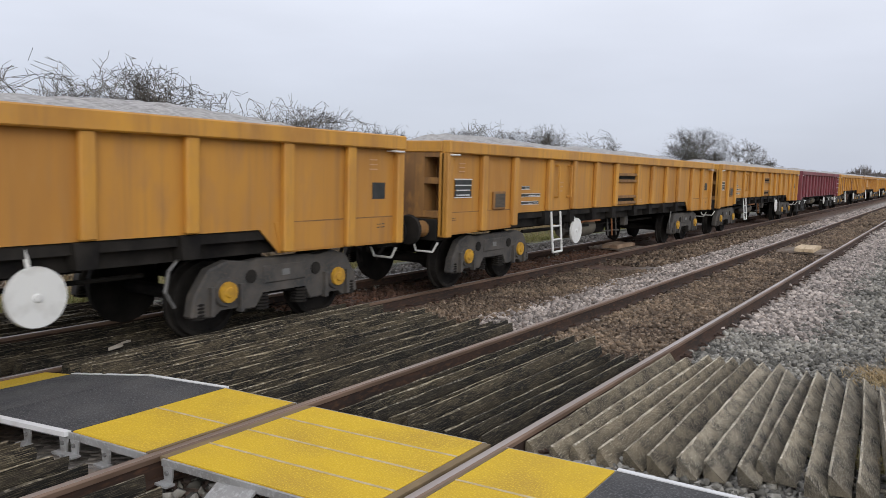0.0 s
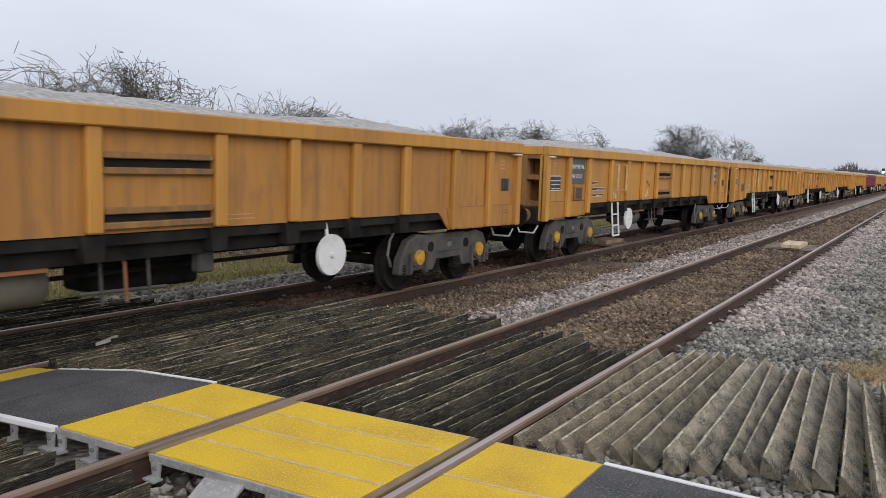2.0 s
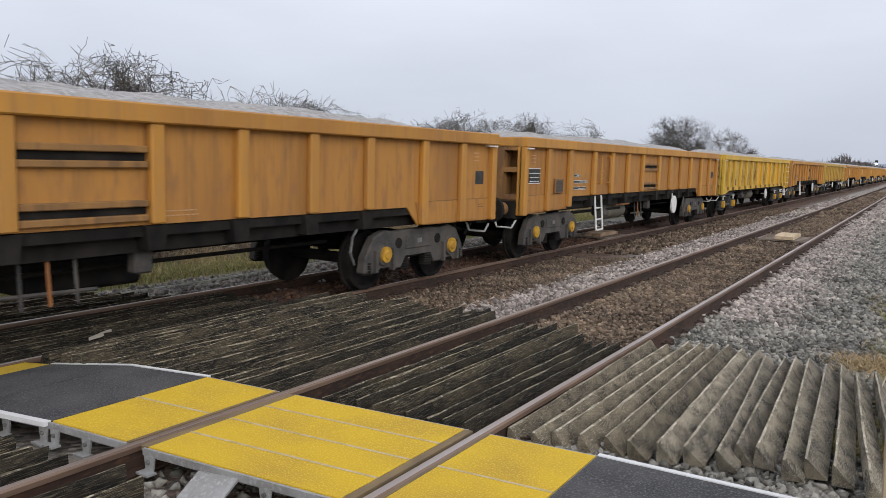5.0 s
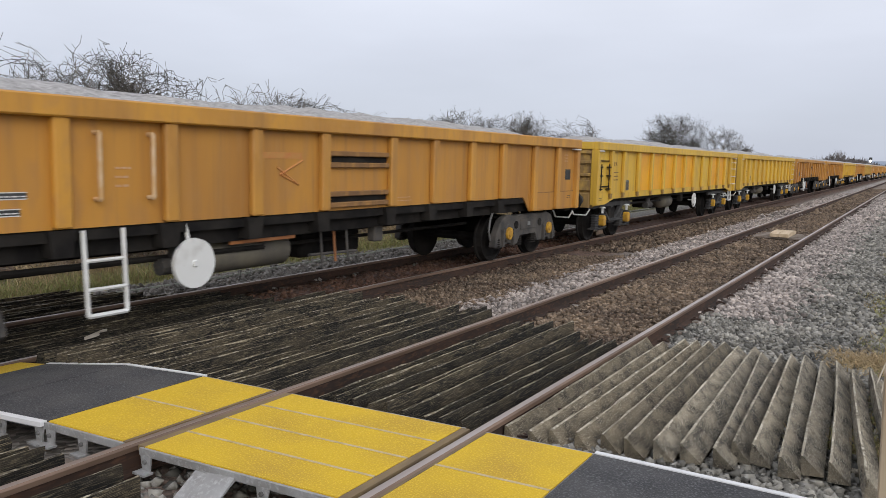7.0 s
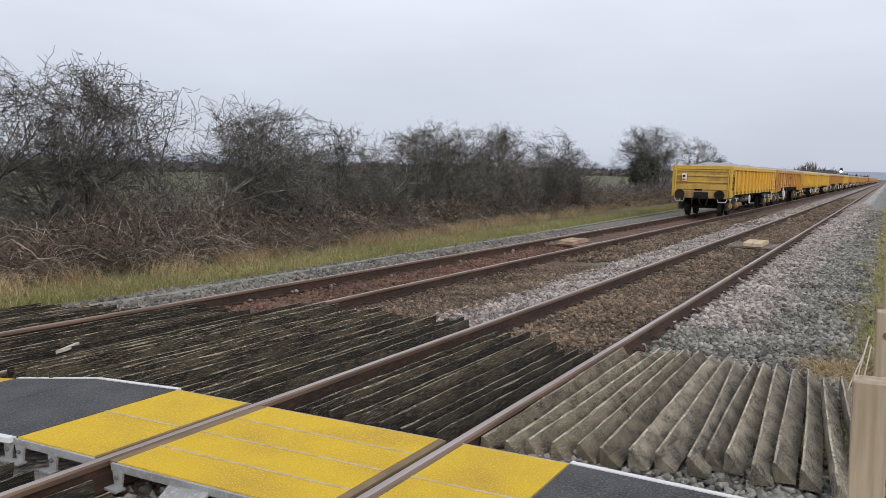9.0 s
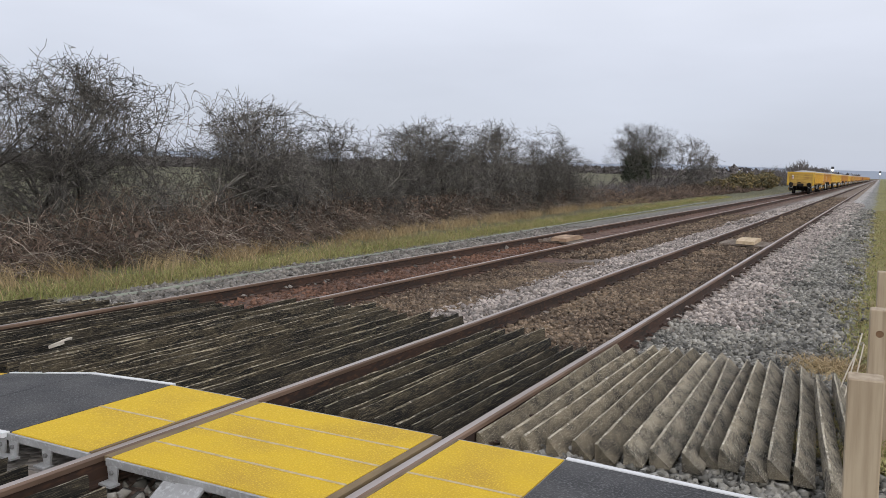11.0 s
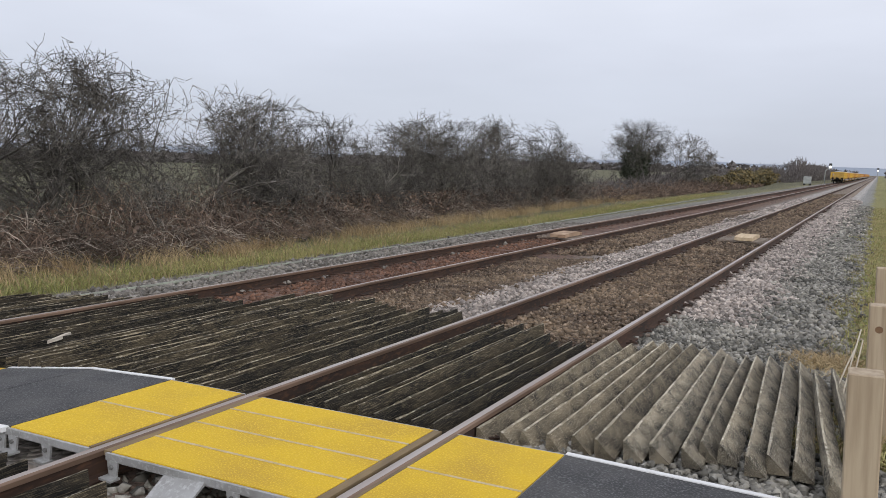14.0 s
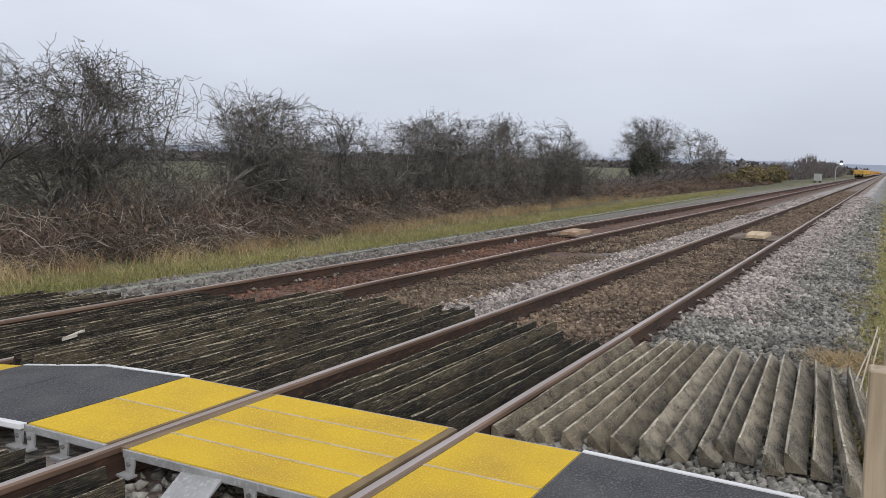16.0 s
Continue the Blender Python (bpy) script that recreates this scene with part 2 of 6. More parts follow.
M["st_rust"] = mat("rust_stained_ballast", (0.165, 0.083, 0.052), (0.08, 0.043, 0.03), 0.95, scale=1.1, third=(0.22, 0.135, 0.095), fine=24, bump=0.3, island=0.45, spread=False)
M["st_pale"] = mat("pale_ballast", (0.39, 0.335, 0.30), (0.22, 0.19, 0.17), 0.95, scale=1.4, third=(0.46, 0.41, 0.37), fine=24, bump=0.3, island=0.6, spread=False)
M["st_mid"] = mat("weathered_ballast", (0.215, 0.195, 0.172), (0.13, 0.118, 0.104), 0.95, scale=1.4, third=(0.29, 0.27, 0.245), fine=24, bump=0.3, island=0.45, spread=False)
M["orange_brown"] = mat("browned_orange_paint", (0.46, 0.212, 0.045), (0.32, 0.142, 0.038), 0.65, scale=0.9, stretch=(1, 1, 0.35), mix=(0.42, 0.75), third=(0.33, 0.155, 0.05), fine=8, bump=0.06, streak=(0.2, 0.1, 0.04))
M["bark"] = mat("bare_twig_bark", (0.165, 0.15, 0.13), (0.045, 0.041, 0.036), 0.95, scale=2, bump=0, island=0.5)
M["bark_pale"] = mat("grey_twig_bark", (0.22, 0.20, 0.178), (0.075, 0.068, 0.06), 0.95, scale=2, bump=0, island=0.5)
M["ivy"] = mat("dark_ivy_leaf", (0.04, 0.05, 0.03), (0.06, 0.068, 0.042), 0.7, scale=3, bump=0, island=0.5)
M["bramble"] = mat("bramble_cane", (0.205, 0.142, 0.105), (0.07, 0.051, 0.039), 0.95, scale=0.8, bump=0, island=0.55)
M["stalk"] = mat("dead_stalk", (0.38, 0.325, 0.27), (0.18, 0.155, 0.13), 0.95, scale=0.8, bump=0, island=0.5)
M["dry"] = mat("dry_grass", (0.43, 0.33, 0.185), (0.26, 0.18, 0.095), 0.95, scale=0.6, bump=0, island=0.4)
M["green"] = mat("winter_grass", (0.20, 0.215, 0.07), (0.30, 0.27, 0.11), 0.95, scale=0.6, bump=0, island=0.4)
M["gorse"] = mat("gorse_flower", (0.21, 0.155, 0.06), (0.115, 0.092, 0.045), 0.9, scale=1.0, bump=0, island=0.5)
M["gorse_dark"] = mat("gorse_green", (0.10, 0.092, 0.05), (0.13, 0.11, 0.065), 0.9, scale=1.0, bump=0, island=0.5)
# bare wood far off, its colour lightened to stand for haze
M["far_wood"] = mat("far_bare_wood", (0.135, 0.118, 0.112), (0.10, 0.09, 0.088), 0.95, scale=0.2, bump=0, island=0.3)
# the hills' blue-grey is distance haze mixed into the base colour
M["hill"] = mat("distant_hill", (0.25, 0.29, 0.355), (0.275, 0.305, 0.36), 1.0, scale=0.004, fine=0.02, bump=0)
M["pipe"] = mat("pale_cable", (0.27, 0.29, 0.23), (0.2, 0.2, 0.17), 0.7, scale=2)
M["signal_white"] = glow("signal_lamp", (1.0, 0.97, 0.92), 3.0)
M["cabinet"] = mat("grey_cabinet", (0.36, 0.38, 0.37), (0.27, 0.28, 0.27), 0.6, scale=2)
M["chalk"] = mat("pale_stick", (0.62, 0.56, 0.47), (0.5, 0.43, 0.35), 0.85, scale=9)


M["under"].node_tree.nodes["Principled BSDF"].inputs["Specular IOR Level"].default_value = 0.12
M["ink"] = mat("faded_lettering", (0.12, 0.075, 0.03), (0.2, 0.11, 0.04), 0.7, scale=9)


def ground_material():
    """Winter grass and earth, and the stony bed of the line where the tracks lie."""
    m = bpy.data.materials.new("ground_earth_and_stone")
    m.use_nodes = True
    n, l = m.node_tree.nodes, m.node_tree.links
    b = n["Principled BSDF"]
    b.inputs["Roughness"].default_value = 0.95
    co = n.new("ShaderNodeTexCoord")
    sep = n.new("ShaderNodeSeparateXYZ")
    l.new(co.outputs["Object"], sep.inputs[0])
    wob = n.new("ShaderNodeTexNoise")
    wob.inputs["Scale"].default_value, wob.inputs["Detail"].default_value = 0.9, 6
    l.new(co.outputs["Object"], wob.inputs["Vector"])
    ws = n.new("ShaderNodeMath")
    ws.operation = "MULTIPLY_ADD"
    ws.inputs[1].default_value, ws.inputs[2].default_value = 0.9, -0.45
    l.new(wob.outputs["Fac"], ws.inputs[0])
    xx = n.new("ShaderNodeMath")
    l.new(sep.outputs["X"], xx.inputs[0])
    l.new(ws.outputs[0], xx.inputs[1])
    rp = n.new("ShaderNodeValToRGB")
    nx = n.new("ShaderNodeMapRange")
    nx.inputs["From Min"].default_value, nx.inputs["From Max"].default_value = -10.0, 5.0
    l.new(xx.outputs[0], nx.inputs["Value"])
    l.new(nx.outputs[0], rp.inputs[0])
    stops = [(-10.0, (0.105, 0.098, 0.05)), (-7.7, (0.16, 0.15, 0.07)), (-7.3, (0.19, 0.18, 0.155)), (-6.3, (0.165, 0.15, 0.13)),
             (-5.5, (0.13, 0.072, 0.05)), (-3.0, (0.13, 0.078, 0.055)), (-2.5, (0.16, 0.125, 0.10)), (-1.9, (0.34, 0.31, 0.285)),
             (-1.0, (0.30, 0.27, 0.245)), (-0.7, (0.145, 0.105, 0.085)), (0.7, (0.145, 0.105, 0.085)), (0.95, (0.34, 0.31, 0.29)), (1.75, (0.36, 0.335, 0.315)), (2.0, (0.22, 0.215, 0.205)),
             (2.55, (0.20, 0.195, 0.17)), (2.85, (0.20, 0.18, 0.06)), (5.0, (0.19, 0.18, 0.07))]
    for i, (x, c) in enumerate(stops):
        e = rp.color_ramp.elements[i] if i < 2 else rp.color_ramp.elements.new((x + 10) / 15)
        e.position, e.color = (x + 10) / 15, (*c, 1)
    vo = n.new("ShaderNodeTexVoronoi")
    vo.inputs["Scale"].default_value = 17
    l.new(co.outputs["Object"], vo.inputs["Vector"])
    bw = n.new("ShaderNodeSeparateColor")
    l.new(vo.outputs["Color"], bw.inputs[0])
    vr = n.new("ShaderNodeMapRange")
    vr.inputs["To Min"].default_value, vr.inputs["To Max"].default_value = 0.55, 1.45
    l.new(bw.outputs[0], vr.inputs["Value"])
    hs = n.new("ShaderNodeHueSaturation")
    l.new(vr.outputs[0], hs.inputs["Value"])
    l.new(rp.outputs[0], hs.inputs["Color"])
    field = n.new("ShaderNodeTexNoise")
    field.inputs["Scale"].default_value, field.inputs["Detail"].default_value = 0.05, 6
    l.new(co.outputs["Object"], field.inputs["Vector"])
    fr = n.new("ShaderNodeMapRange")
    fr.inputs["To Min"].default_value, fr.inputs["To Max"].default_value = 0.6, 1.4
    l.new(field.outputs["Fac"], fr.inputs["Value"])
    h2 = n.new("ShaderNodeHueSaturation")
    l.new(fr.outputs[0], h2.inputs["Value"])
    l.new(hs.outputs[0], h2.inputs["Color"])
    l.new(h2.outputs[0], b.inputs["Base Color"])
    bp = n.new("ShaderNodeBump")
    bp.inputs["Strength"].default_value, bp.inputs["Distance"].default_value = 0.9, 0.03
    bp.invert = True
    l.new(vo.outputs["Distance"], bp.inputs["Height"])
    l.new(bp.outputs[0], b.inputs["Normal"])
    return m


M["ground"] = ground_material()


# ---- mesh helpers ----
def box(bm, x0, x1, y0, y1, z0, z1, bevel=0.0):
    made = bmesh.ops.create_cube(bm, size=1.0)["verts"]
    for v in made:
        v.co = Vector((x0 + (v.co.x + 0.5) * (x1 - x0), y0 + (v.co.y + 0.5) * (y1 - y0), z0 + (v.co.z + 0.5) * (z1 - z0)))
    if bevel:
        edges = list({e for v in made for e in v.link_edges})
        bmesh.ops.bevel(bm, geom=edges, offset=bevel, segments=1, affect="EDGES")
    return bm


def tube(bm, a, b, ra, rb=None, sides=10, caps=True):
    a, b = Vector(a), Vector(b)
    rb = ra if rb is None else rb
    q = (b - a).to_track_quat("Z", "Y")
    rings = []
    for p, r in ((a, ra), (b, rb)):
        rings.append([bm.verts.new(p + q @ Vector((r * math.cos(2 * math.pi * i / sides), r * math.sin(2 * math.pi * i / sides), 0))) for i in range(sides)])
    for i in range(sides):
        j = (i + 1) % sides
        bm.faces.new((rings[0][i], rings[0][j], rings[1][j], rings[1][i]))
    if caps:
        bm.faces.new(rings[0][::-1])
        bm.faces.new(rings[1])
    return bm


def rod(bm, points, r, sides=6):
    for a, b in zip(points, points[1:]):
        tube(bm, a, b, r, sides=sides)
    return bm


def slab(bm, outline, x0, x1):
    """A plate across x with the outline in y and z."""
    a = [bm.verts.new((x0, y, z)) for y, z in outline]
    b = [bm.verts.new((x1, y, z)) for y, z in outline]
    bm.faces.new(a)
    bm.faces.new(b[::-1])
    for i in range(len(outline)):
        j = (i + 1) % len(outline)
        bm.faces.new((a[j], a[i], b[i], b[j]))
    return bm


def extrude_y(bm, outline, y0, y1):
    """A bar along y with the outline in x and z."""
    a = [bm.verts.new((x, y0, z)) for x, z in outline]
    b = [bm.verts.new((x, y1, z)) for x, z in outline]
    bm.faces.new(a)
    bm.faces.new(b[::-1])
    for i in range(len(outline)):
        j = (i + 1) % len(outline)
        bm.faces.new((a[j], a[i], b[i], b[j]))
    return bm


def data_of(name, bm, material, smooth=False):
    bmesh.ops.recalc_face_normals(bm, faces=bm.faces)
    me = bpy.data.meshes.new(name)
    bm.to_mesh(me)
    bm.free()
    me.materials.append(M[material] if isinstance(material, str) else material)
    if smooth:
        for p in me.polygons:
            p.use_smooth = True
    return me


def part(name, bm, material, parent=None, label="", smooth=False):
    ob = new(name, data_of(name, bm, material, smooth))
    ob.parent = parent
    return tagged(ob, label)


def again(ob, loc=(0, 0, 0), rot=(0, 0, 0), parent=None):
    """Another piece on the same mesh."""
    o = new(ob.name.split(".")[0], ob.data)
    o.parent = parent or ob.parent
    o.matrix_basis = pose(*loc, *rot)
    return o


def cloud(name, verts, faces, material, label="", category="", kind="stuff"):
    me = bpy.data.meshes.new(name)
    verts, faces = np.asarray(verts, np.float32), np.asarray(faces, np.int32)
    me.vertices.add(len(verts))
    me.vertices.foreach_set("co", verts.ravel())
    k = faces.shape[1]
    me.loops.add(faces.size)
    me.loops.foreach_set("vertex_index", faces.ravel())
    me.polygons.add(len(faces))
    me.polygons.foreach_set("loop_start", np.arange(0, faces.size, k, dtype=np.int32))
    me.update(calc_edges=True)
    me.materials.append(M[material])
    return tagged(new(name, me), label, category, kind=kind)


def writing(text, size, parent, material, m, name="lettering"):
    cu = bpy.data.curves.new(name, "FONT")
    cu.body, cu.size, cu.extrude, cu.align_x, cu.align_y = text, size, 0.002, "CENTER", "CENTER"
    tmp = bpy.data.objects.new(name, cu)
    scene.collection.objects.link(tmp)
    me = bpy.data.meshes.new_from_object(tmp.evaluated_get(bpy.context.evaluated_depsgraph_get()))
    bpy.data.objects.remove(tmp)
    me.materials.clear()
    me.materials.append(M[material])
    ob = new(name, me)
    ob.parent, ob.matrix_basis = parent, m
    return ob


# ---- ground, tracks ----
FAR, DROP, GAUGE = -4.40, -0.20, 0.7525
PROFILE = [(-3000, -1.5), (-400, -1.0), (-60, -0.85), (-20, -0.8), (-14, -0.72), (-10.5, -0.62), (-8.6, -0.56), (-7.6, -0.52), (-6.9, -0.46), (-6.2, -0.41),
           (-5.8, -0.385), (-4.4, -0.385), (-3.0, -0.37), (-2.2, -0.29), (-1.5, -0.205), (-1.2, -0.185), (0, -0.185), (1.2, -0.185), (1.6, -0.20), (2.1, -0.235),
           (2.6, -0.25), (4.0, -0.24), (8, -0.3), (40, -0.5), (400, -1.0), (3000, -1.5)]


def level(x):
    return float(np.interp(x, [p[0] for p in PROFILE], [p[1] for p in PROFILE]))


def ground():
    ys = [-400, -60, -10, 0, 10, 30, 60, 120, 300, 900, 4500]
    verts = [(x, y, z) for y in ys for x, z in PROFILE]
    n = len(PROFILE)
    faces = [(j * n + i, j * n + i + 1, (j + 1) * n + i + 1, (j + 1) * n + i) for j in range(len(ys) - 1) for i in range(n - 1)]
    cloud("ground", verts, faces, "ground", "stony railway bed between rough winter grass and fields", "ground", "structure")


def rail(x, z, parent):
    """A flat-bottomed rail: foot, web and worn head."""
    prof = [(-0.07, -0.17), (0.07, -0.17), (0.07, -0.158), (0.012, -0.142), (0.009, -0.05), (0.034, -0.038), (0.036, -0.010), (0.022, 0.0),
            (-0.022, 0.0), (-0.036, -0.010), (-0.034, -0.038), (-0.009, -0.05), (-0.012, -0.142), (-0.07, -0.158)]
    bm = bmesh.new()
    ys = [-40, 0, 20, 60, 200, 1500]
    rings = [[bm.verts.new((x + a, y, z + b)) for a, b in prof] for y in ys]
    k = len(prof)
    for r0, r1 in zip(rings, rings[1:]):
        for i in range(k):
            f = bm.faces.new((r0[i], r0[(i + 1) % k], r1[(i + 1) % k], r1[i]))
            f.material_index = 1 if i == 7 else 2 if i in (5, 6, 8) else 0
    ob = part("rail", bm, "rust", parent, "rusty running rail with worn bright head")
    ob.data.materials.append(M["railhead"])
    ob.data.materials.append(M["railworn"])
    return ob


def sleeper_mesh(material):
    bm = bmesh.new()
    box(bm, -1.25, 1.25, -0.13, 0.13, -0.14, 0.0, 0.012)
    for s in (-1, 1):
        for o in (-0.115, 0.115):
            box(bm, s * GAUGE + o - 0.045, s * GAUGE + o + 0.045, -0.06, 0.06, 0.0, 0.028, 0.006)
    return data_of("sleeper", bm, material)


def track(name, cx, dz, material, label):
    base = tagged(new(name), label, "railway track", kind="structure")
    for s in (-1, 1):
        rail(cx + s * GAUGE, dz, base)
    me = sleeper_mesh(material)
    for i in range(110):
        y = 0.4 + i * 0.65
        if cx == 0 and y < 2.3:
            continue
        o = new("sleeper", me)
        o.parent = base
        o.matrix_basis = pose(cx, y, dz - 0.172 + random.uniform(-0.012, 0.0), 0, 0, random.uniform(-0.6, 0.6))
    verts, faces = [], []
    for i in range(110, 620):
        y = 0.4 + i * 0.65
        b = len(verts)
        for dx in (-1.25, 1.25):
            for dy in (-0.13, 0.13):
                verts += [(cx + dx, y + dy, dz - 0.30), (cx + dx, y + dy, dz - 0.172)]
        faces += [(b + 1, b + 5, b + 7, b + 3), (b, b + 1, b + 3, b + 2), (b + 4, b + 6, b + 7, b + 5), (b, b + 4, b + 5, b + 1), (b + 2, b + 3, b + 7, b + 6)]
    far = cloud("far_sleepers", verts, faces, material)
    far.parent = base
    # spring clips beside the rails
    bm = bmesh.new()
    for s in (-1, 1):
        for o in (-1, 1):
            cxx = s * GAUGE + o * 0.10
            rod(bm, [(cxx - o * 0.05, -0.05, 0.035), (cxx + o * 0.02, -0.03, 0.05), (cxx + o * 0.04, 0.04, 0.03), (cxx - o * 0.04, 0.05, 0.045)], 0.011, 5)
    cm = data_of("rail_clips", bm, "rust")
    for i in range(3, 70):
        o = new("rail_clips", cm)
        o.parent = base
        o.matrix_basis = pose(cx, 0.4 + i * 0.65, dz - 0.172)
    return base


def stone_templates(count):
    """Angular crushed stones: cubes with every corner knocked about."""
    made = []
    faces = np.array([(0, 1, 3, 2), (4, 6, 7, 5), (0, 4, 5, 1), (2, 3, 7, 6), (0, 2, 6, 4), (1, 5, 7, 3)])
    for _ in range(count):
        v = np.array([[x, y, z] for x in (-1, 1) for y in (-1, 1) for z in (-1, 1)], float) * 0.72
        v += np.random.uniform(-0.42, 0.42, v.shape)
        q = Euler((random.uniform(0, 6.28), random.uniform(0, 6.28), random.uniform(0, 6.28))).to_matrix()
        made.append((v @ np.array(q), faces))
    return made


STONES = stone_templates(40)


def stones(name, x0, x1, y0, y1, per_m2, size, material, label, lift=0.0, rim=0.0, keep=None):
    """Loose crushed stone strewn over a stretch of the bed."""
    rng = np.random.RandomState(int(x0 * 100 + y0 * 10) % 997)
    n = int((x1 - x0) * (y1 - y0) * per_m2)
    vs, fs, b = [], [], 0
    for _ in range(n):
        x, y = rng.uniform(x0, x1), rng.uniform(y0, y1)
        if rim:
            x += rng.normal(0, rim)
        if keep and not keep(x, y):
            continue
        v, f = STONES[rng.randint(40)]
        s = size * rng.uniform(0.55, 1.5)
        a, c = rng.uniform(0, 6.28), rng.uniform(0.55, 0.9)
        r = np.array([[math.cos(a), -math.sin(a), 0], [math.sin(a), math.cos(a), 0], [0, 0, 1]])
        t = rng.uniform(-0.6, 0.6)
        r = np.array([[1, 0, 0], [0, math.cos(t), -math.sin(t)], [0, math.sin(t), math.cos(t)]]) @ r
        p = (v * (s, s * rng.uniform(0.6, 0.9), s * c)) @ r.T
        vs.append(p + (x, y, level(x) + lift + rng.uniform(-0.5, 0.6) * s))
        fs.append(f + b)
        b += len(v)
    cloud(name, np.concatenate(vs), np.concatenate(fs), material, label, "ballast")


def board_mesh(length, w=0.15, h=0.125, flip=False):
    """A weathered arris board: upright face on one side, long slope on the other, with a chipped ridge."""
    bm = bmesh.new()
    n = max(4, int(length / 0.16))
    prof = [(0.0, 0.0), (0.0, h * 0.55), (0.004, h), (0.018, h * 0.985), (w * 0.55, h * 0.5), (w, 0.012), (w, 0.0)]
    if flip:
        prof = [(0.0, 0.0), (0.012, h * 0.3), (w - 0.016, h), (w - 0.003, h * 0.992), (w, h * 0.6), (w, 0.012), (w, 0.0)]
    rings = []
    seed = random.uniform(0, 99)
    for i in range(n + 1):
        y = length * i / n
        bow = 0.012 * math.sin(3.0 * i / n + seed)
        ring = []
        for k, (x, z) in enumerate(prof):
            j = noise.noise((seed + k * 3.1, y * 4.0, 0.0)) * 0.006
            chip = -abs(noise.noise((seed, y * 7.0, k))) * (0.022 if k in (2, 3) else 0.0)
            ring.append(bm.verts.new((x + bow + j, y + (random.uniform(-0.012, 0.012) if i in (0, n) else 0), max(0, z + j * 0.6 + chip))))
        rings.append(ring)
    k = len(prof)
    for r0, r1 in zip(rings, rings[1:]):
        for i in range(k):
            f = bm.faces.new((r0[i], r0[(i + 1) % k], r1[(i + 1) % k], r1[i]))
            # the ridge face gets the paler worn and lit edge colour
            f.material_index = 1 if i == 2 else 0
    bm.faces.new(rings[0])
    bm.faces.new(rings[-1][::-1])
    return bm


def guard_board(x0, y0, x1, y1, z, material, label, group, tilt=0.0, w=0.105, h=0.16, flip=True):
    length = math.hypot(x1 - x0, y1 - y0)
    ob = part("guard_board", board_mesh(length, w, h, flip), material)
    ob.data.materials.append(M["arris"] if material == "timber_dark" else M["arris_grey"])
    ob.matrix_basis = pose(x0, y0, z, random.uniform(-0.5, 0.5), tilt, -math.degrees(math.atan2(x1 - x0, y1 - y0)))
    return tagged(ob, label, "timber board", group)


def guards():
    # on the stones beside the crossing: loose and splayed
    right = [(0.79, 4.22, 0.76, 7.2), (0.93, 4.24, 0.93, 7.27), (1.04, 4.34, 1.06, 7.45), (1.18, 4.40, 1.19, 7.5), (1.33, 4.47, 1.31, 7.49), (1.49, 4.49, 1.45, 7.52),
             (1.64, 4.56, 1.58, 7.55), (1.79, 4.62, 1.72, 7.6), (1.98, 4.67, 1.80, 7.45), (2.05, 4.85, 1.93, 7.56), (2.15, 4.87, 2.03, 7.63), (2.33, 4.77, 2.16, 7.55),
             (2.47, 4.88, 2.29, 7.48), (2.60, 4.86, 2.40, 7.64), (2.80, 4.72, 2.54, 7.27), (2.92, 5.1, 2.68, 7.45)]
    for i, (a, b, c, d) in enumerate(right):
        guard_board(a, b, c, d, -0.185 - 0.02 * (i / 16), "timber_brown" if i < 6 else "timber", "damp brown timber arris board lying on ballast" if i < 6 else "weathered grey timber arris board lying on ballast", "boards on the stones", random.uniform(-7, 5), 0.122, 0.132, False)
    for y in (5.15, 6.9):
        bm = bmesh.new()
        box(bm, 0.85, 2.75, y, y + 0.07, -0.262, -0.206, 0.006)
        tagged(part("bearer", bm, "timber"), "grey timber bearer under the guard boards", "timber bearer")
    four = [-0.66 + i * 0.142 for i in range(9)]
    for i, x in enumerate(four):
        end = 7.35 - 0.55 * max(0, (x + 0.2)) / 0.9 - random.uniform(0, 0.25)
        guard_board(x, 3.96 + 0.1 * x + random.uniform(0, 0.06), x + 0.01, end, -0.175 + random.uniform(-0.02, 0.01), "timber_dark", "dark mossy timber arris board between the rails", "boards between near rails", random.uniform(-9, 6))
        guard_board(x, 0.1, x, (2.12 if -0.42 < x < 0.1 else 2.47) + 0.1 * x + random.uniform(-0.06, 0.02), -0.175, "timber_dark", "dark mossy timber arris board between the rails", "boards between near rails", random.uniform(-9, 6))
    six = [-0.98 - i * 0.148 for i in range(17)]
    for i, x in enumerate(six):
        z = level(x - 0.1) - 0.005
        tall = np.interp(x, [-3.4, -1.0], [-0.080, -0.035]) - z + random.uniform(-0.02, 0.012)
        end = 7.62 - 0.02 * i + random.uniform(-0.25, 0.1)
        guard_board(x - 0.15, 3.82 + 0.1 * x + random.uniform(0, 0.05), x - 0.15, end, z, "timber_dark", "dark mossy timber arris board between the tracks", "boards between the tracks", random.uniform(-7, 4), h=tall)
        guard_board(x - 0.15, 0.2, x - 0.15, 2.42 + 0.1 * x, z, "timber_dark", "dark mossy timber arris board between the tracks", "boards between the tracks", random.uniform(-7, 4), h=tall)
    for i in range(9):
        x = FAR - 0.66 + i * 0.142
        guard_board(x, 3.45 + random.uniform(-0.05, 0.05), x, 6.9 + random.uniform(-0.25, 0.1), DROP - 0.165, "timber_dark", "dark mossy timber arris board between the rails", "boards between far rails", random.uniform(-9, 6))
    for i in range(13):
        x = FAR - 0.98 - i * 0.15
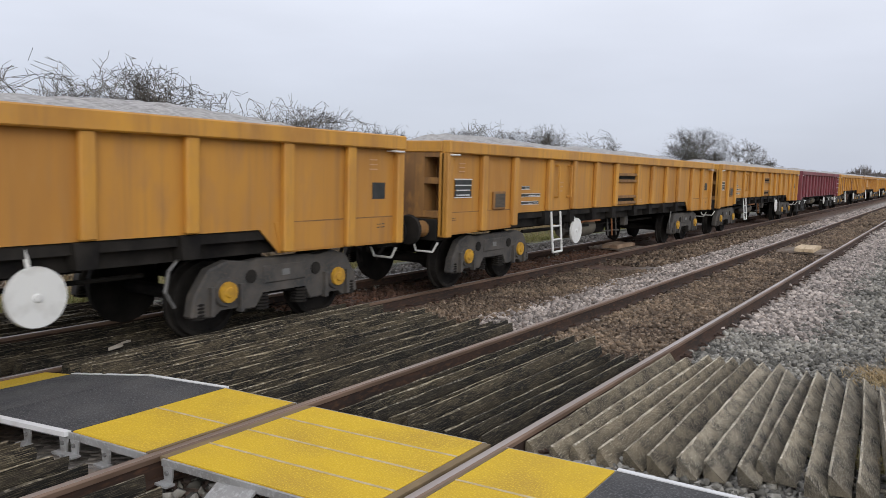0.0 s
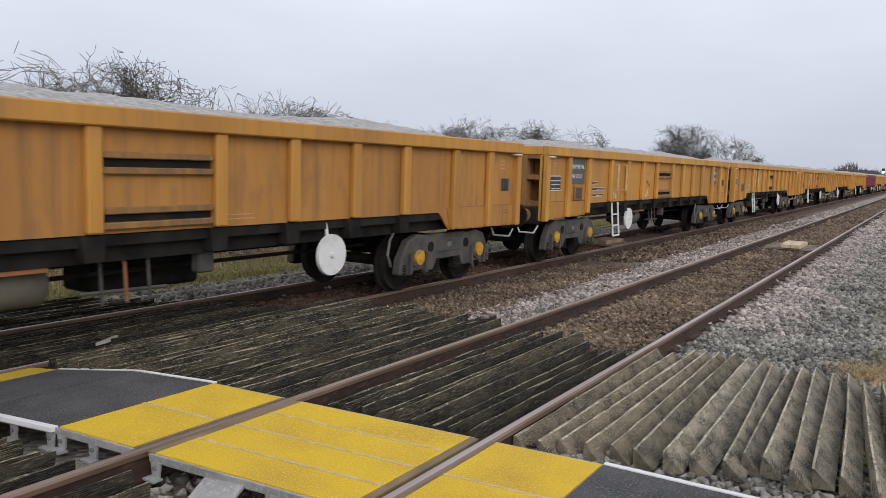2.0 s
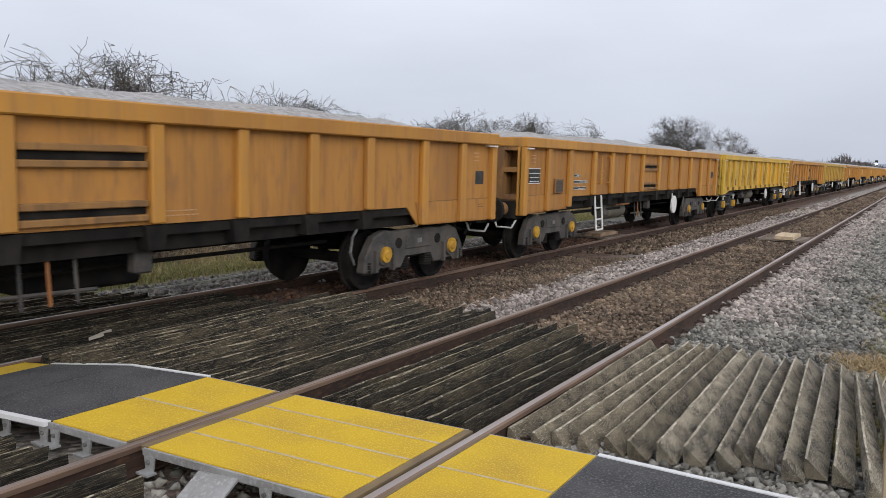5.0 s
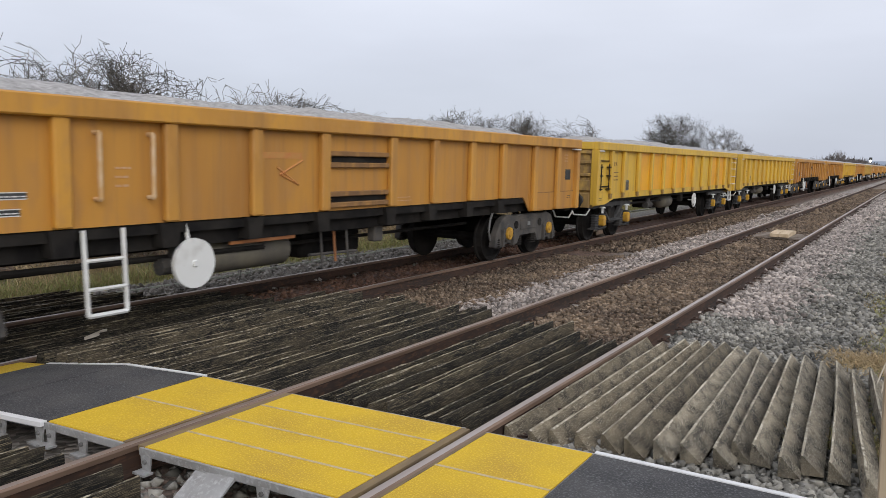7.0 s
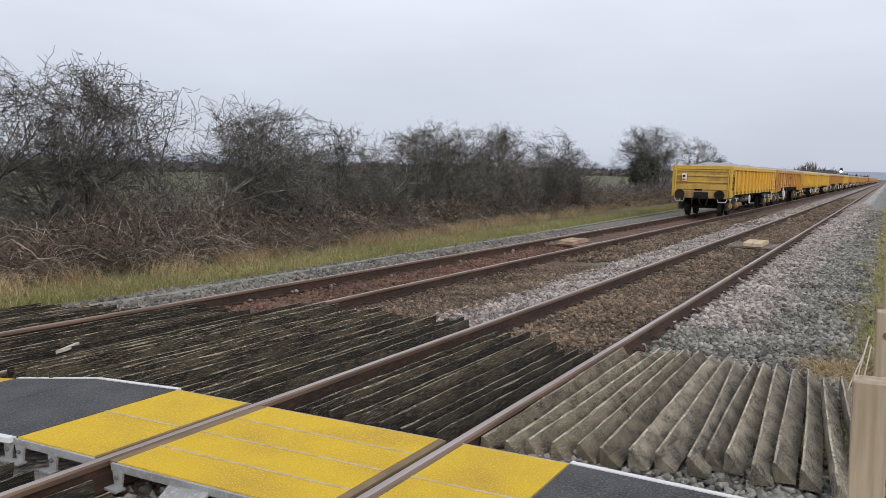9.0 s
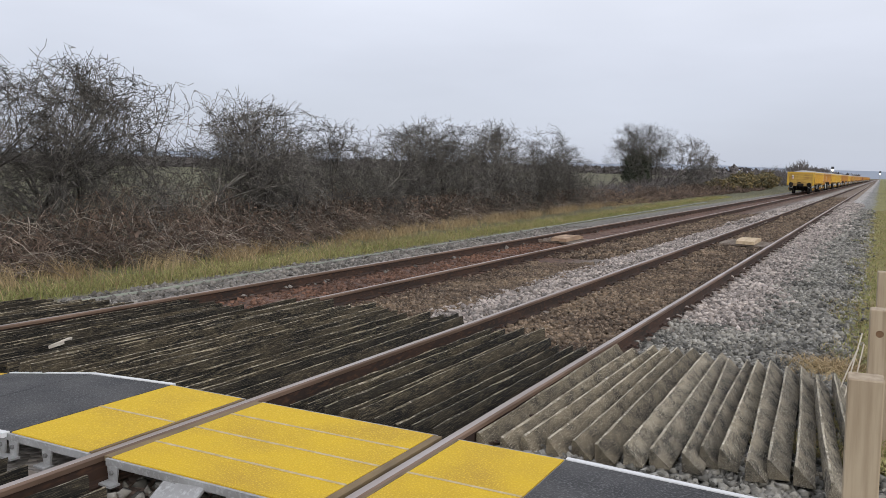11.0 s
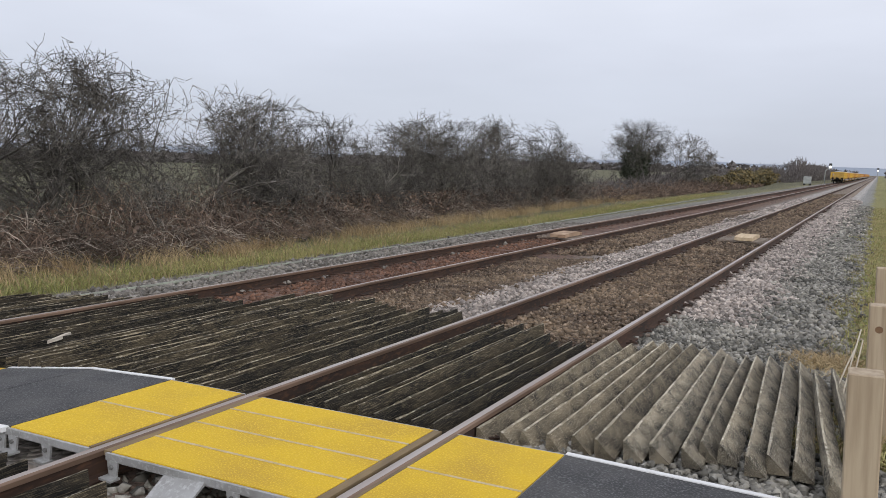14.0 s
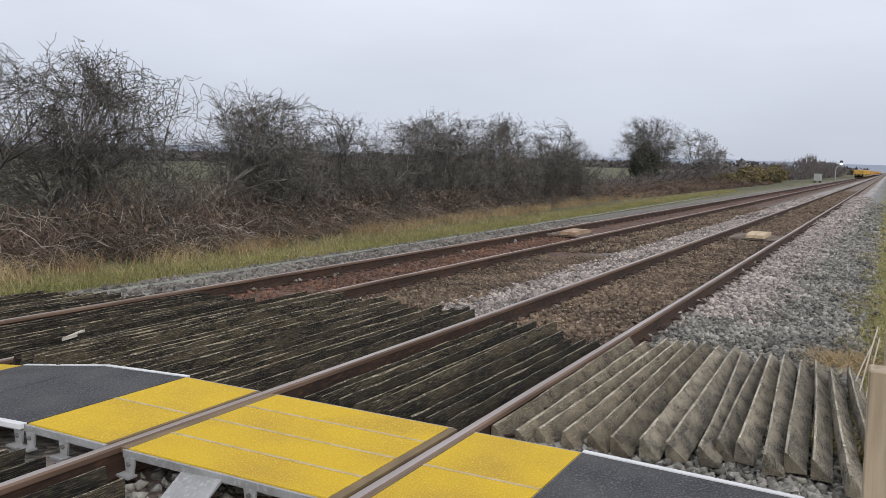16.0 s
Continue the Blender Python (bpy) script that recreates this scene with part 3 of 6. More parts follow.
        guard_board(x, 3.2, x, 6.35 - 0.03 * i + random.uniform(-0.2, 0.15), level(x) + 0.0, "timber_dark", "dark mossy timber arris board beyond the far track", "boards beyond far track", random.uniform(-9, 6))


# ---- footpath crossing ----
SK = 0.105


def deck_piece(bm, x0, x1, y0, y1, z0l, z0r, thick):
    """A sheared slab whose top runs from height z0l at x0 to z0r at x1."""
    c = []
    for dz in (-thick, 0.0):
        c.append([bm.verts.new((x, y + SK * x, (z0l if x == x0 else z0r) + dz)) for x, y in ((x0, y0), (x1, y0), (x1, y1), (x0, y1))])
    a, b = c
    bm.faces.new(a[::-1])
    bm.faces.new(b)
    for i in range(4):
        j = (i + 1) % 4
        bm.faces.new((a[i], a[j], b[j], b[i]))
    return bm


def panel(name, label, x0, x1, zl, zr, strips, material, Y0=2.64, Y1=3.83, rail_side=(), fascia=True, white=False):
    top = tagged(new(name), label, "crossing panel", "crossing panels")
    bm = bmesh.new()
    deck_piece(bm, x0, x1, Y0, Y1, zl - 0.008, zr - 0.008, 0.05)
    part("panel_base", bm, "galv" if material == "deck_yellow" else "deck_dark", top)
    a = x0 + (0.02 if "l" in rail_side else 0.004)
    b = x1 - (0.02 if "r" in rail_side else 0.004)
    step = (Y1 - Y0) / strips
    fz = lambda x: zl + (zr - zl) * (x - x0) / (x1 - x0)
    for i in range(strips):
        bm = bmesh.new()
        deck_piece(bm, a, b, Y0 + i * step + 0.007, Y0 + (i + 1) * step - 0.007, fz(a), fz(b), 0.012)
        part("deck_strip", bm, material, top)
        if i:
            bm = bmesh.new()
            deck_piece(bm, a, b, Y0 + i * step - 0.009, Y0 + i * step + 0.009, fz(a) + 0.003, fz(b) + 0.003, 0.014)
            part("joint", bm, "deck_seam", top)
    for s in rail_side:
        e0, e1 = (x0 - (0.035 if abs(x0) < 0.7 else 0.004), a - 0.004) if s == "l" else (b + 0.004, x1 + (0.035 if abs(x1) < 0.7 else 0.004))
        bm = bmesh.new()
        deck_piece(bm, e0, e1, Y0 + 0.004, Y1 - 0.004, fz(e0) - 0.001, fz(e1) - 0.001, 0.03)
        part("edge_strip", bm, "rubber", top, "dusty brown edge strip beside the rail")
    if white:
        bm = bmesh.new()
        deck_piece(bm, x0, x1, Y1, Y1 + 0.036, zl + 0.004, zr + 0.004, 0.03)
        part("edge_line", bm, "line_white", top, "worn white edging")
        bm = bmesh.new()
        deck_piece(bm, x0, x1, Y0 - 0.045, Y0, zl + 0.004, zr + 0.004, 0.03)
        part("edge_line", bm, "line_white", top, "worn white edging")
    if fascia:
        bm = bmesh.new()
        deck_piece(bm, x0, x1, Y0 - 0.018, Y0 - 0.003, zl - 0.004, zr - 0.004, 0.04)
        part("fascia", bm, "galv", top, "galvanised steel edge frame")
        n = max(2, int((x1 - x0) / 0.4))
        for i in range(n + 1):
            x = x0 + 0.05 + (x1 - x0 - 0.1) * i / n
            z = fz(x)
            y = Y0 + SK * x - 0.02
            bm = bmesh.new()
            slabv = [(x - 0.045, z - 0.04), (x + 0.045, z - 0.04), (x + 0.03, z - 0.13), (x - 0.03, z - 0.13)]
            extrude_y(bm, slabv, y, y + 0.012)
            box(bm, x - 0.05, x + 0.05, y - 0.05, y + 0.012, z - 0.14, z - 0.128)
            br = part("bracket", bm, "galv", top, "galvanised steel bracket")
            bm = bmesh.new()
            tube(bm, (x, y - 0.014, z - 0.075), (x, y + 0.002, z - 0.075), 0.013, sides=6)
            part("bolt", bm, "grey_steel", br)
        bm = bmesh.new()
        deck_piece(bm, x0, x1, Y1 + 0.001, Y1 + 0.012, zl - 0.004, zr - 0.004, 0.10)
        part("fascia", bm, "galv", top, "galvanised steel edge frame")
    return top


def crossing():
    panel("crossing_panel", "yellow gritted crossing panel between the near rails", -0.665, 0.665, 0.0, 0.0, 4, "deck_yellow", rail_side="lr")
    panel("crossing_panel", "yellow gritted crossing panel beside the near rail", -1.46, -0.80, 0.0, 0.0, 2, "deck_yellow", rail_side="r")
    panel("crossing_panel", "yellow gritted crossing panel by the dark walkway", 0.80, 1.47, 0.0, 0.0, 2, "deck_yellow", rail_side="l")
    panel("walkway_panel", "dark gritted walkway slab with worn white edging", -2.28, -1.464, -0.035, 0.0, 1, "deck_dark", fascia=True, white=True)
    panel("walkway_panel", "dark gritted walkway ramp sloping to the far track", -3.22, -2.283, -0.165, -0.036, 1, "deck_dark", fascia=True, white=True)
    panel("walkway_panel", "dark gritted walkway slab with worn white edging", 1.474, 2.62, 0.0, -0.03, 1, "deck_dark", fascia=True, white=True)
    panel("crossing_panel", "yellow gritted crossing panel beside the far track", -3.56, -3.224, -0.20, -0.166, 2, "deck_yellow", fascia=False)
    # sheet steel deflector hung on the panel between the rails
    bm = bmesh.new()
    o = [(2.64, -0.035), (2.44, -0.165), (2.43, -0.172), (2.425, -0.166), (2.62, -0.03)]
    slab(bm, o, -0.25, 0.03)
    tagged(part("deflector_plate", bm, "galv"), "bent galvanised sheet hung on the crossing panel", "metal plate")


def fence():
    for x, y, top, tilt, knot in ((2.96, 3.92, 0.735, -2.0, False), (3.03, 6.1, 0.735, -2.0, True), (3.07, 8.55, 0.745, -2.0, False)):
        post = tagged(new("fence_post"), "new sawn square timber fence post in grass", "fence post", "fence posts")
        post.matrix_basis = pose(x, y + 0.075, -0.3, 0, tilt, 2)
        bm = bmesh.new()
        box(bm, -0.075, 0.075, -0.075, 0.075, 0.0, top + 0.3, 0.006)
        part("post_shaft", bm, "post", post)
        if knot:
            bm = bmesh.new()
            tube(bm, (-0.01, -0.0765, top + 0.13), (-0.01, -0.074, top + 0.13), 0.026, sides=12)
            part("knot", bm, "knot", post, "dark knot in the timber")


def ramp_box(x, y, z, material, label):
    """A timber ramp block on bearers between the rails."""
    top = tagged(new("track_ramp"), label, "track ramp", "ramps between the rails")
    top.matrix_basis = pose(x, y, z)
    for i, dx in enumerate((-0.11, 0.11)):
        bm = bmesh.new()
        slab(bm, [(0.0, 0.05), (1.35, 0.05), (1.35, 0.12), (1.05, 0.155), (0.3, 0.155), (0.0, 0.13)], dx - 0.104, dx + 0.104)
        part("ramp_board", bm, material, top)
    for i in range(4):
        bm = bmesh.new()
        box(bm, -0.62, 0.62, 0.05 + i * 0.38, 0.14 + i * 0.38, 0.0, 0.05, 0.006)
        part("bearer", bm, "concrete", top, "pale timber bearer")
    return top


ground()
track("track_near", 0.0, 0.0, "concrete", "near railway track, brown rails on stained sleepers")
track("track_far", FAR, DROP, "old_sleeper", "far railway track, rust-stained rails and sleepers")
guards()
crossing()
fence()
ramp_box(0.1, 20.0, -0.13, "magnet", "pale cream timber ramp on bearers between rails")
ramp_box(FAR - 0.05, 19.0, DROP - 0.13, "magnet_old", "stained timber ramp on bearers between rails")


# ---- stones of the bed ----
def ballast():
    stones("ballast_cess", 0.84, 2.75, 3.85, 9.5, 1000, 0.026, "st_grey", "loose grey crushed stone beside the track", 0.004, 0.05)
    stones("ballast_cess_outer", 2.3, 3.3, 3.6, 5.4, 1000, 0.025, "st_grey", "loose grey crushed stone by the fence", 0.0)
    stones("ballast_cess_far", 0.85, 1.75, 9.3, 28, 480, 0.031, "st_pale", "pale crushed stone shoulder of the track", 0.006, 0.1)
    stones("ballast_cess_edge", 1.6, 2.72, 9.3, 24, 420, 0.030, "st_grey", "grey crushed stone at the edge of the grass", 0.004, 0.1)
    stones("ballast_cess_edge_far", 1.7, 2.72, 23.5, 52, 100, 0.045, "st_grey", "grey crushed stone at the edge of the grass", 0.004, 0.1)
    stones("ballast_four_foot", -0.64, 0.64, 6.9, 14, 950, 0.026, "st_brown", "brown stained crushed stone between near rails", 0.018)
    stones("ballast_four_foot_far", -0.64, 0.64, 13.8, 34, 380, 0.032, "st_brown", "brown stained crushed stone between near rails", 0.012)
    stones("ballast_four_foot_near", -0.64, 0.64, 2.0, 3.0, 300, 0.034, "st_grey", "grey crushed stone under the crossing", 0.0)
    stones("ballast_six_foot_pale", -1.95, -0.86, 7.2, 28, 470, 0.030, "st_pale", "pale crushed stone beside the near track", 0.006, 0.08)
    stones("ballast_six_foot", -3.4, -1.8, 7.0, 15, 680, 0.027, "st_brown", "brown crushed stone between the tracks", 0.006, 0.10)
    stones("ballast_six_foot_far", -3.5, -2.0, 16, 40, 150, 0.042, "st_brown", "brown crushed stone between the tracks", 0.004, 0.10)
    stones("ballast_four_foot_end", -0.66, 0.66, 33.8, 75, 75, 0.058, "st_brown", "brown stained crushed stone between near rails", 0.02)
    stones("ballast_six_foot_end", -1.95, -0.86, 27.8, 60, 80, 0.052, "st_pale", "pale crushed stone beside the near track", 0.008, 0.1)
    stones("ballast_cess_end", 0.85, 1.9, 27.5, 62, 85, 0.052, "st_pale", "pale crushed stone shoulder of the track", 0.008, 0.12)
    stones("ballast_far_four_foot", FAR - 0.66, FAR + 0.66, 6.6, 20, 230, 0.032, "st_rust", "rust-stained crushed stone between far rails", -0.004)
    stones("ballast_far_shoulder", -7.3, -5.25, 5.5, 26, 190, 0.038, "st_mid", "grey crushed stone shoulder of the far track", 0.004, 0.15)


# ---- hedge, grass, distance ----
def prisms(segs):
    """Three-sided twigs from rows of start, end and two radii."""
    s = np.asarray(segs, float)
    a, b, ra, rb = s[:, 0:3], s[:, 3:6], s[:, 6:7], s[:, 7:8]
    d = b - a
    d /= np.linalg.norm(d, axis=1, keepdims=True) + 1e-9
    ref = np.where(np.abs(d[:, 2:3]) > 0.9, np.array([[1.0, 0, 0]]), np.array([[0, 0, 1.0]]))
    u = np.cross(d, ref)
    u /= np.linalg.norm(u, axis=1, keepdims=True) + 1e-9
    v = np.cross(d, u)
    rings = []
    for p, r in ((a, ra), (b, rb)):
        for k in range(3):
            t = 2 * math.pi * k / 3
            rings.append(p + r * (u * math.cos(t) + v * math.sin(t)))
    verts = np.stack(rings, 1).reshape(-1, 3)
    base = np.arange(len(s))[:, None] * 6
    f = np.array([[0, 1, 4, 3], [1, 2, 5, 4], [2, 0, 3, 5]])
    return verts, (base[:, None, :] + f[None, :, :]).reshape(-1, 4)


def grow(rng, out, p, d, length, r, depth, up, gnarl):
    n = 4 if depth > 1 else (3 if depth else 2)
    step = length / n
    for i in range(n):
        d = d + rng.normal(0, gnarl if depth > 1 else gnarl * 1.15, 3) + np.array([0, 0, up])
        d /= np.linalg.norm(d)
        q = p + d * step
        r2 = max(0.0055, r * (0.84 if depth else 0.8))
        out.append((*p, *q, r, r2))
        if depth and (i > 0 or depth < 3):
            for _ in range((1, 2, 2, 3)[rng.randint(4)] if depth < 3 else rng.randint(1, 3)):
                side = d + rng.normal(0, 0.7, 3)
                side /= np.linalg.norm(side)
                grow(rng, out, q, side, length * rng.uniform(0.45, 0.70), max(0.0066, r2 * 0.64), depth - 1, up * 0.6, gnarl * 1.1)
        p, r = q, r2


def bush_data(seed, stems, height, spread, depth=4, gnarl=0.18, r=0.07):
    rng = np.random.RandomState(seed)
    trunk, twigs = [], []
    for _ in range(stems):
        a, e = rng.uniform(0, 6.28), rng.uniform(0.1, 1.0)
        d = np.array([math.cos(a) * spread * e, math.sin(a) * spread * e, 1.0])
        d /= np.linalg.norm(d)
        out = []
        grow(rng, out, np.array([rng.normal(0, 0.3), rng.normal(0, 0.3), -0.1]), d, height * 0.5 * rng.uniform(0.8, 1.15), r * rng.uniform(0.7, 1.2), depth, 0.03, gnarl)
        trunk += [s for s in out if s[6] > 0.022]
        twigs += [s for s in out if s[6] <= 0.022]
    k = height / np.percentile([s[5] for s in twigs], 97.0)
    wide = height * (0.62 + 0.25 * spread)

    def inside(s):
        # twigs that stand out of the rounded crown have been flailed off
        e = np.array(s[3:6]) * k
        q = math.sqrt((e[0] / wide) ** 2 + (e[1] / wide) ** 2 + ((e[2] - 0.3 * height) / (0.72 * height)) ** 2)
        return q < 0.98 + 0.15 * noise.noise((e[0] * 1.1, e[1] * 1.1, seed + e[2] * 0.4)) + 0.03 * math.sin(e[0] * 37 + e[1] * 23)
    twigs = [s for s in twigs if inside(s)]
    return [[tuple(np.array(s) * np.array([k] * 6 + [1, 1])) for s in t] for t in (trunk, twigs)]


def bush_kind(seed, stems, height, spread, material, label, depth=4, gnarl=0.18):
    trunk, twigs = bush_data(seed, stems, height, spread, depth, gnarl)
    top = tagged(new("bare_bush"), label, "bush", "bushes of the hedge")
    for name, segs in (("trunk", trunk), ("crown", twigs)):
        o = cloud(name, *prisms(segs), material, kind="")
        o.parent = top
    return top


def leaves_ball(rng, n, centre, radius, size):
    """Small leaf blades scattered through an uneven crown."""
    vs = []
    for _ in range(n):
        d = rng.normal(0, 1, 3)
        d /= np.linalg.norm(d)
        lump = 0.75 + 0.35 * noise.noise(Vector(d) * 2.2 + Vector((centre[0], 0, 0)))
        p = np.array(centre) + d * np.array(radius) * rng.uniform(0.45, 1.0) ** 0.5 * lump
        a = rng.normal(0, 1, 3) * size
        b = rng.normal(0, 1, 3) * size * 0.6
        vs += [p - a, p + b, p + a, p - b]
    return np.array(vs), np.arange(4 * n).reshape(-1, 4)


def hedge():
    # two master bushes of each habit, then copies along the hedge
    tall = bush_kind(11, 5, 4.8, 0.85, "bark", "bare thorn bush, grey-brown, in a hedge", 4)
    wide = bush_kind(12, 5, 4.35, 1.1, "bark_pale", "bare pale-twigged bush in a hedge", 4)
    dense = bush_kind(13, 5, 4.25, 0.9, "bark", "dense bare dark bush in a hedge", 4, 0.16)
    tall.matrix_basis = pose(-13.6, 10.0, -0.75, 0, 0, 20)
    wide.matrix_basis = pose(-13.2, 14.3, -0.75, 0, 0, 75)
    dense.matrix_basis = pose(-13.5, 17.3, -0.75, 0, 0, 140)
    places = [(tall, -14.2, 7.6, 200, 0.99), (wide, -14.5, 11.8, 310, 1.03), (wide, -14.2, 6.0, 60, 0.9), (dense, -13.4, 20.3, 20, 0.90), 
              (wide, -13.6, 23.2, 190, 0.80), (dense, -13.8, 25.6, 290, 0.92), (tall, -14.0, 28.8, 95, 0.96), (wide, -13.9, 31.6, 0, 0.92), (dense, -14.3, 34.6, 45, 1.0), (tall, -14.6, 38.4, 170, 1.05),
              (dense, -14.8, 41.5, 230, 1.0), (wide, -14.6, 44.5, 340, 0.80), (dense, -16.4, 33.0, 70, 0.85), (dense, -15.8, 47.5, 160, 0.62), (wide, -12.6, 26.8, 210, 0.6), (dense, -12.6, 36.5, 250, 0.7)]
    for ob, x, y, turn, k in places:
        c = copy_thing(ob, pose(x, y, level(x), 0, 0, turn) @ Matrix.Scale(k, 4))
    lone = bush_kind(17, 10, 7.7, 0.95, "bark", "lone bare bush with dark ivy by the line", 4, 0.07)
    lone.matrix_basis = pose(-19.6, 83, -0.8)
    rng = np.random.RandomState(5)
    v, f = leaves_ball(rng, 8500, (-0.6, -0.6, 2.5), (2.2, 2.2, 2.8), 0.06)
    o = cloud("ivy", v, f, "ivy", kind="")
    o.parent = tagged(lone, "lone bare bush with dark ivy by the line")
    tagged(o, "dark ivy")
    c = copy_thing(wide, pose(-18.4, 90, -0.8, 0, 0, 30) @ Matrix.Scale(1.6, 4))
    tagged(c, "pale bare bush beside the lone dark bush")
    # brambles in front of the bushes
    rng = np.random.RandomState(8)
    segs = []
    for _ in range(8000):
        y = rng.uniform(3.5, 50) if rng.rand() < 0.75 else rng.uniform(3.5, 24)
        front = np.interp(y, [3, 12, 20, 36, 50], [-10.3, -9.7, -10.9, -12.2, -13.4]) + 0.5 * noise.noise((y * 0.6, 3.0, 0.0))
        x = front - abs(rng.normal(0, 1.7))
        hmax = min(1.5, 0.40 + 0.65 * (front - x)) * (0.75 + 0.5 * noise.noise((x * 0.7, y * 0.5, 1.0)))
        a = rng.uniform(0, 6.28)
        ln = rng.uniform(0.5, 1.3)
        z0 = level(x)
        lift = rng.uniform(0.0, 0.75) * hmax
        pts = []
        for i in range(6):
            u = i / 5
            h = lift + hmax * rng.uniform(0.35, 0.6) * math.sin(math.pi * min(1, u * 0.9 + 0.08))
            pts.append((x + math.cos(a) * ln * (u - 0.4) + rng.normal(0, 0.03), y + math.sin(a) * ln * (u - 0.4) + rng.normal(0, 0.03), z0 + max(0.02, h)))
        for p, q in zip(pts, pts[1:]):
            segs.append((*p, *q, 0.0072, 0.005))
    cut = len(segs) * 2 // 3
    cloud("brambles", *prisms(segs[:cut]), "bramble", "tangled leafless brown brambles under the hedge", "brambles")
    cloud("dead_stalks", *prisms(segs[cut:]), "stalk", "pale dead stalks among the brambles", "dead stalks")
    rng = np.random.RandomState(9)
    segs = []
    for i in range(23000):
        y = rng.uniform(3.5, 50)
        x = np.interp(y, [3, 20, 36, 50], [-11.2, -11.8, -13.0, -14.0]) - abs(rng.normal(0, 1.7))
        tall = 1.6 + 1.2 * noise.noise((x * 0.5, y * 0.38, 6.0))
        if i > 13000:
            x, tall = x - 1.0, (3.1 + 1.3 * noise.noise((x * 0.3, y * 0.3, 9.0))) * np.interp(y, [3, 9, 14, 50], [0.4, 0.55, 1.05, 1.08])
        z = level(x) + rng.rand() ** 1.1 * tall
        d = rng.normal(0, 1, 3) * (1, 1, 0.9)
        d /= np.linalg.norm(d)
        ln = rng.uniform(0.25, 0.75)
        m = np.array([x, y, z]) + d * ln * 0.5 + rng.normal(0, 0.05, 3)
        e = np.array([x, y, z]) + d * ln + rng.normal(0, 0.08, 3)
        segs.append((x, y, z, *m, 0.006, 0.005))
        segs.append((*m, *e, 0.005, 0.003))
    cloud("thicket", *prisms(segs), "bark", "dense dark bare twigs inside the hedge", "thicket")
    rng = np.random.RandomState(10)
    v = []
    for _ in range(17000):
        y = rng.uniform(3.5, 48)
        x = np.interp(y, [3, 12, 20, 36, 50], [-10.6, -10.1, -11.2, -12.6, -13.6]) - abs(rng.normal(0, 1.1))
        p = np.array([x, y, level(x) + rng.uniform(0.05, 1.15) * min(1, 0.4 + 0.5 * abs(x + 10))])
        a, b = rng.normal(0, 0.028, 3), rng.normal(0, 0.02, 3)
        v += [p - a, p + b, p + a, p - b]
    cloud("dead_leaves", v, np.arange(len(v)).reshape(-1, 4), "bramble", "withered brown leaves on the brambles", "leaves")


def blades(name, rng, count, place, height, lean, width, material, label):
    vs = []
    for _ in range(count):
        x, y = place(rng)
        z = level(x)
        h = height * rng.uniform(0.5, 1.25)
        a = rng.uniform(0, 6.28)
        w = np.array([math.cos(a), math.sin(a), 0]) * width
        t = np.array([rng.normal(0, lean), rng.normal(0, lean), 1.0]) * h
        m = t * np.array([0.35, 0.35, 0.6])
        p = np.array([x, y, z - 0.01])
        vs += [p - w, p + w, p + m + w * 0.8, p + m - w * 0.8]
        vs += [p + m - w * 0.8, p + m + w * 0.8, p + t + w * 0.15, p + t - w * 0.15]
    cloud(name, vs, np.arange(len(vs)).reshape(-1, 4), material, label, "grass")


def grass():
    rng = np.random.RandomState(21)
    edge = lambda y: np.interp(y, [0, 8, 14, 30, 60, 100], [-8.3, -7.7, -7.7, -8.0, -9.2, -10])

    def verge(r):
        y = 3 + 75 * r.rand() ** 1.7
        return edge(y) - abs(r.normal(0, 0.95)) + 0.12 * r.normal(), y

    def tufts(r):
        y = 3 + 60 * r.rand() ** 1.5
        y = y + 0.35 * math.sin(y * 5.0)
        front = np.interp(y, [3, 12, 20, 36, 60], [-9.9, -9.3, -10.3, -11.6, -13.0])
        x = front + r.normal(0, 0.42) + 0.25 * math.sin(y * 2.3)
        while noise.noise((x * 1.5, y * 1.1, 2.5)) < r.uniform(-0.25, 0.2):
            y = 3 + 60 * r.rand() ** 1.5
            x = np.interp(y, [3, 12, 20, 36, 60], [-9.9, -9.3, -10.3, -11.6, -13.0]) + r.normal(0, 0.5) + 0.25 * math.sin(y * 2.3)
        return x, y

    def cess(r):
        y = 5.5 + 45 * r.rand() ** 2.0
        return 2.60 + 0.10 * math.sin(y * 0.9) + abs(r.normal(0, 0.9)) + 0.14 * math.sin(y * 1.9) + 0.1 * math.sin(y * 5.3), y
    blades("verge_grass", rng, 36000, verge, 0.14, 0.6, 0.006, "green", "short winter grass on the verge")
    blades("verge_dry_grass", rng, 5000, verge, 0.2, 0.5, 0.005, "dry", "dry stalks among the verge grass")
    blades("tall_dry_grass", rng, 9000, tufts, 0.36, 0.55, 0.005, "dry", "tall bleached grass before the brambles")
    blades("cess_grass", rng, 14000, cess, 0.075, 0.8, 0.006, "green", "yellow-green mossy grass beside the line")
    blades("cess_dry_grass", rng, 5000, cess, 0.09, 0.8, 0.005, "dry", "dry grass beside the line")

    def clump(r):
        return 2.62 + r.normal(0, 0.16), 8.2 + r.normal(0, 0.2)
    blades("dry_clump", rng, 1500, clump, 0.10, 1.0, 0.005, "dry", "dry tuft on the stones")


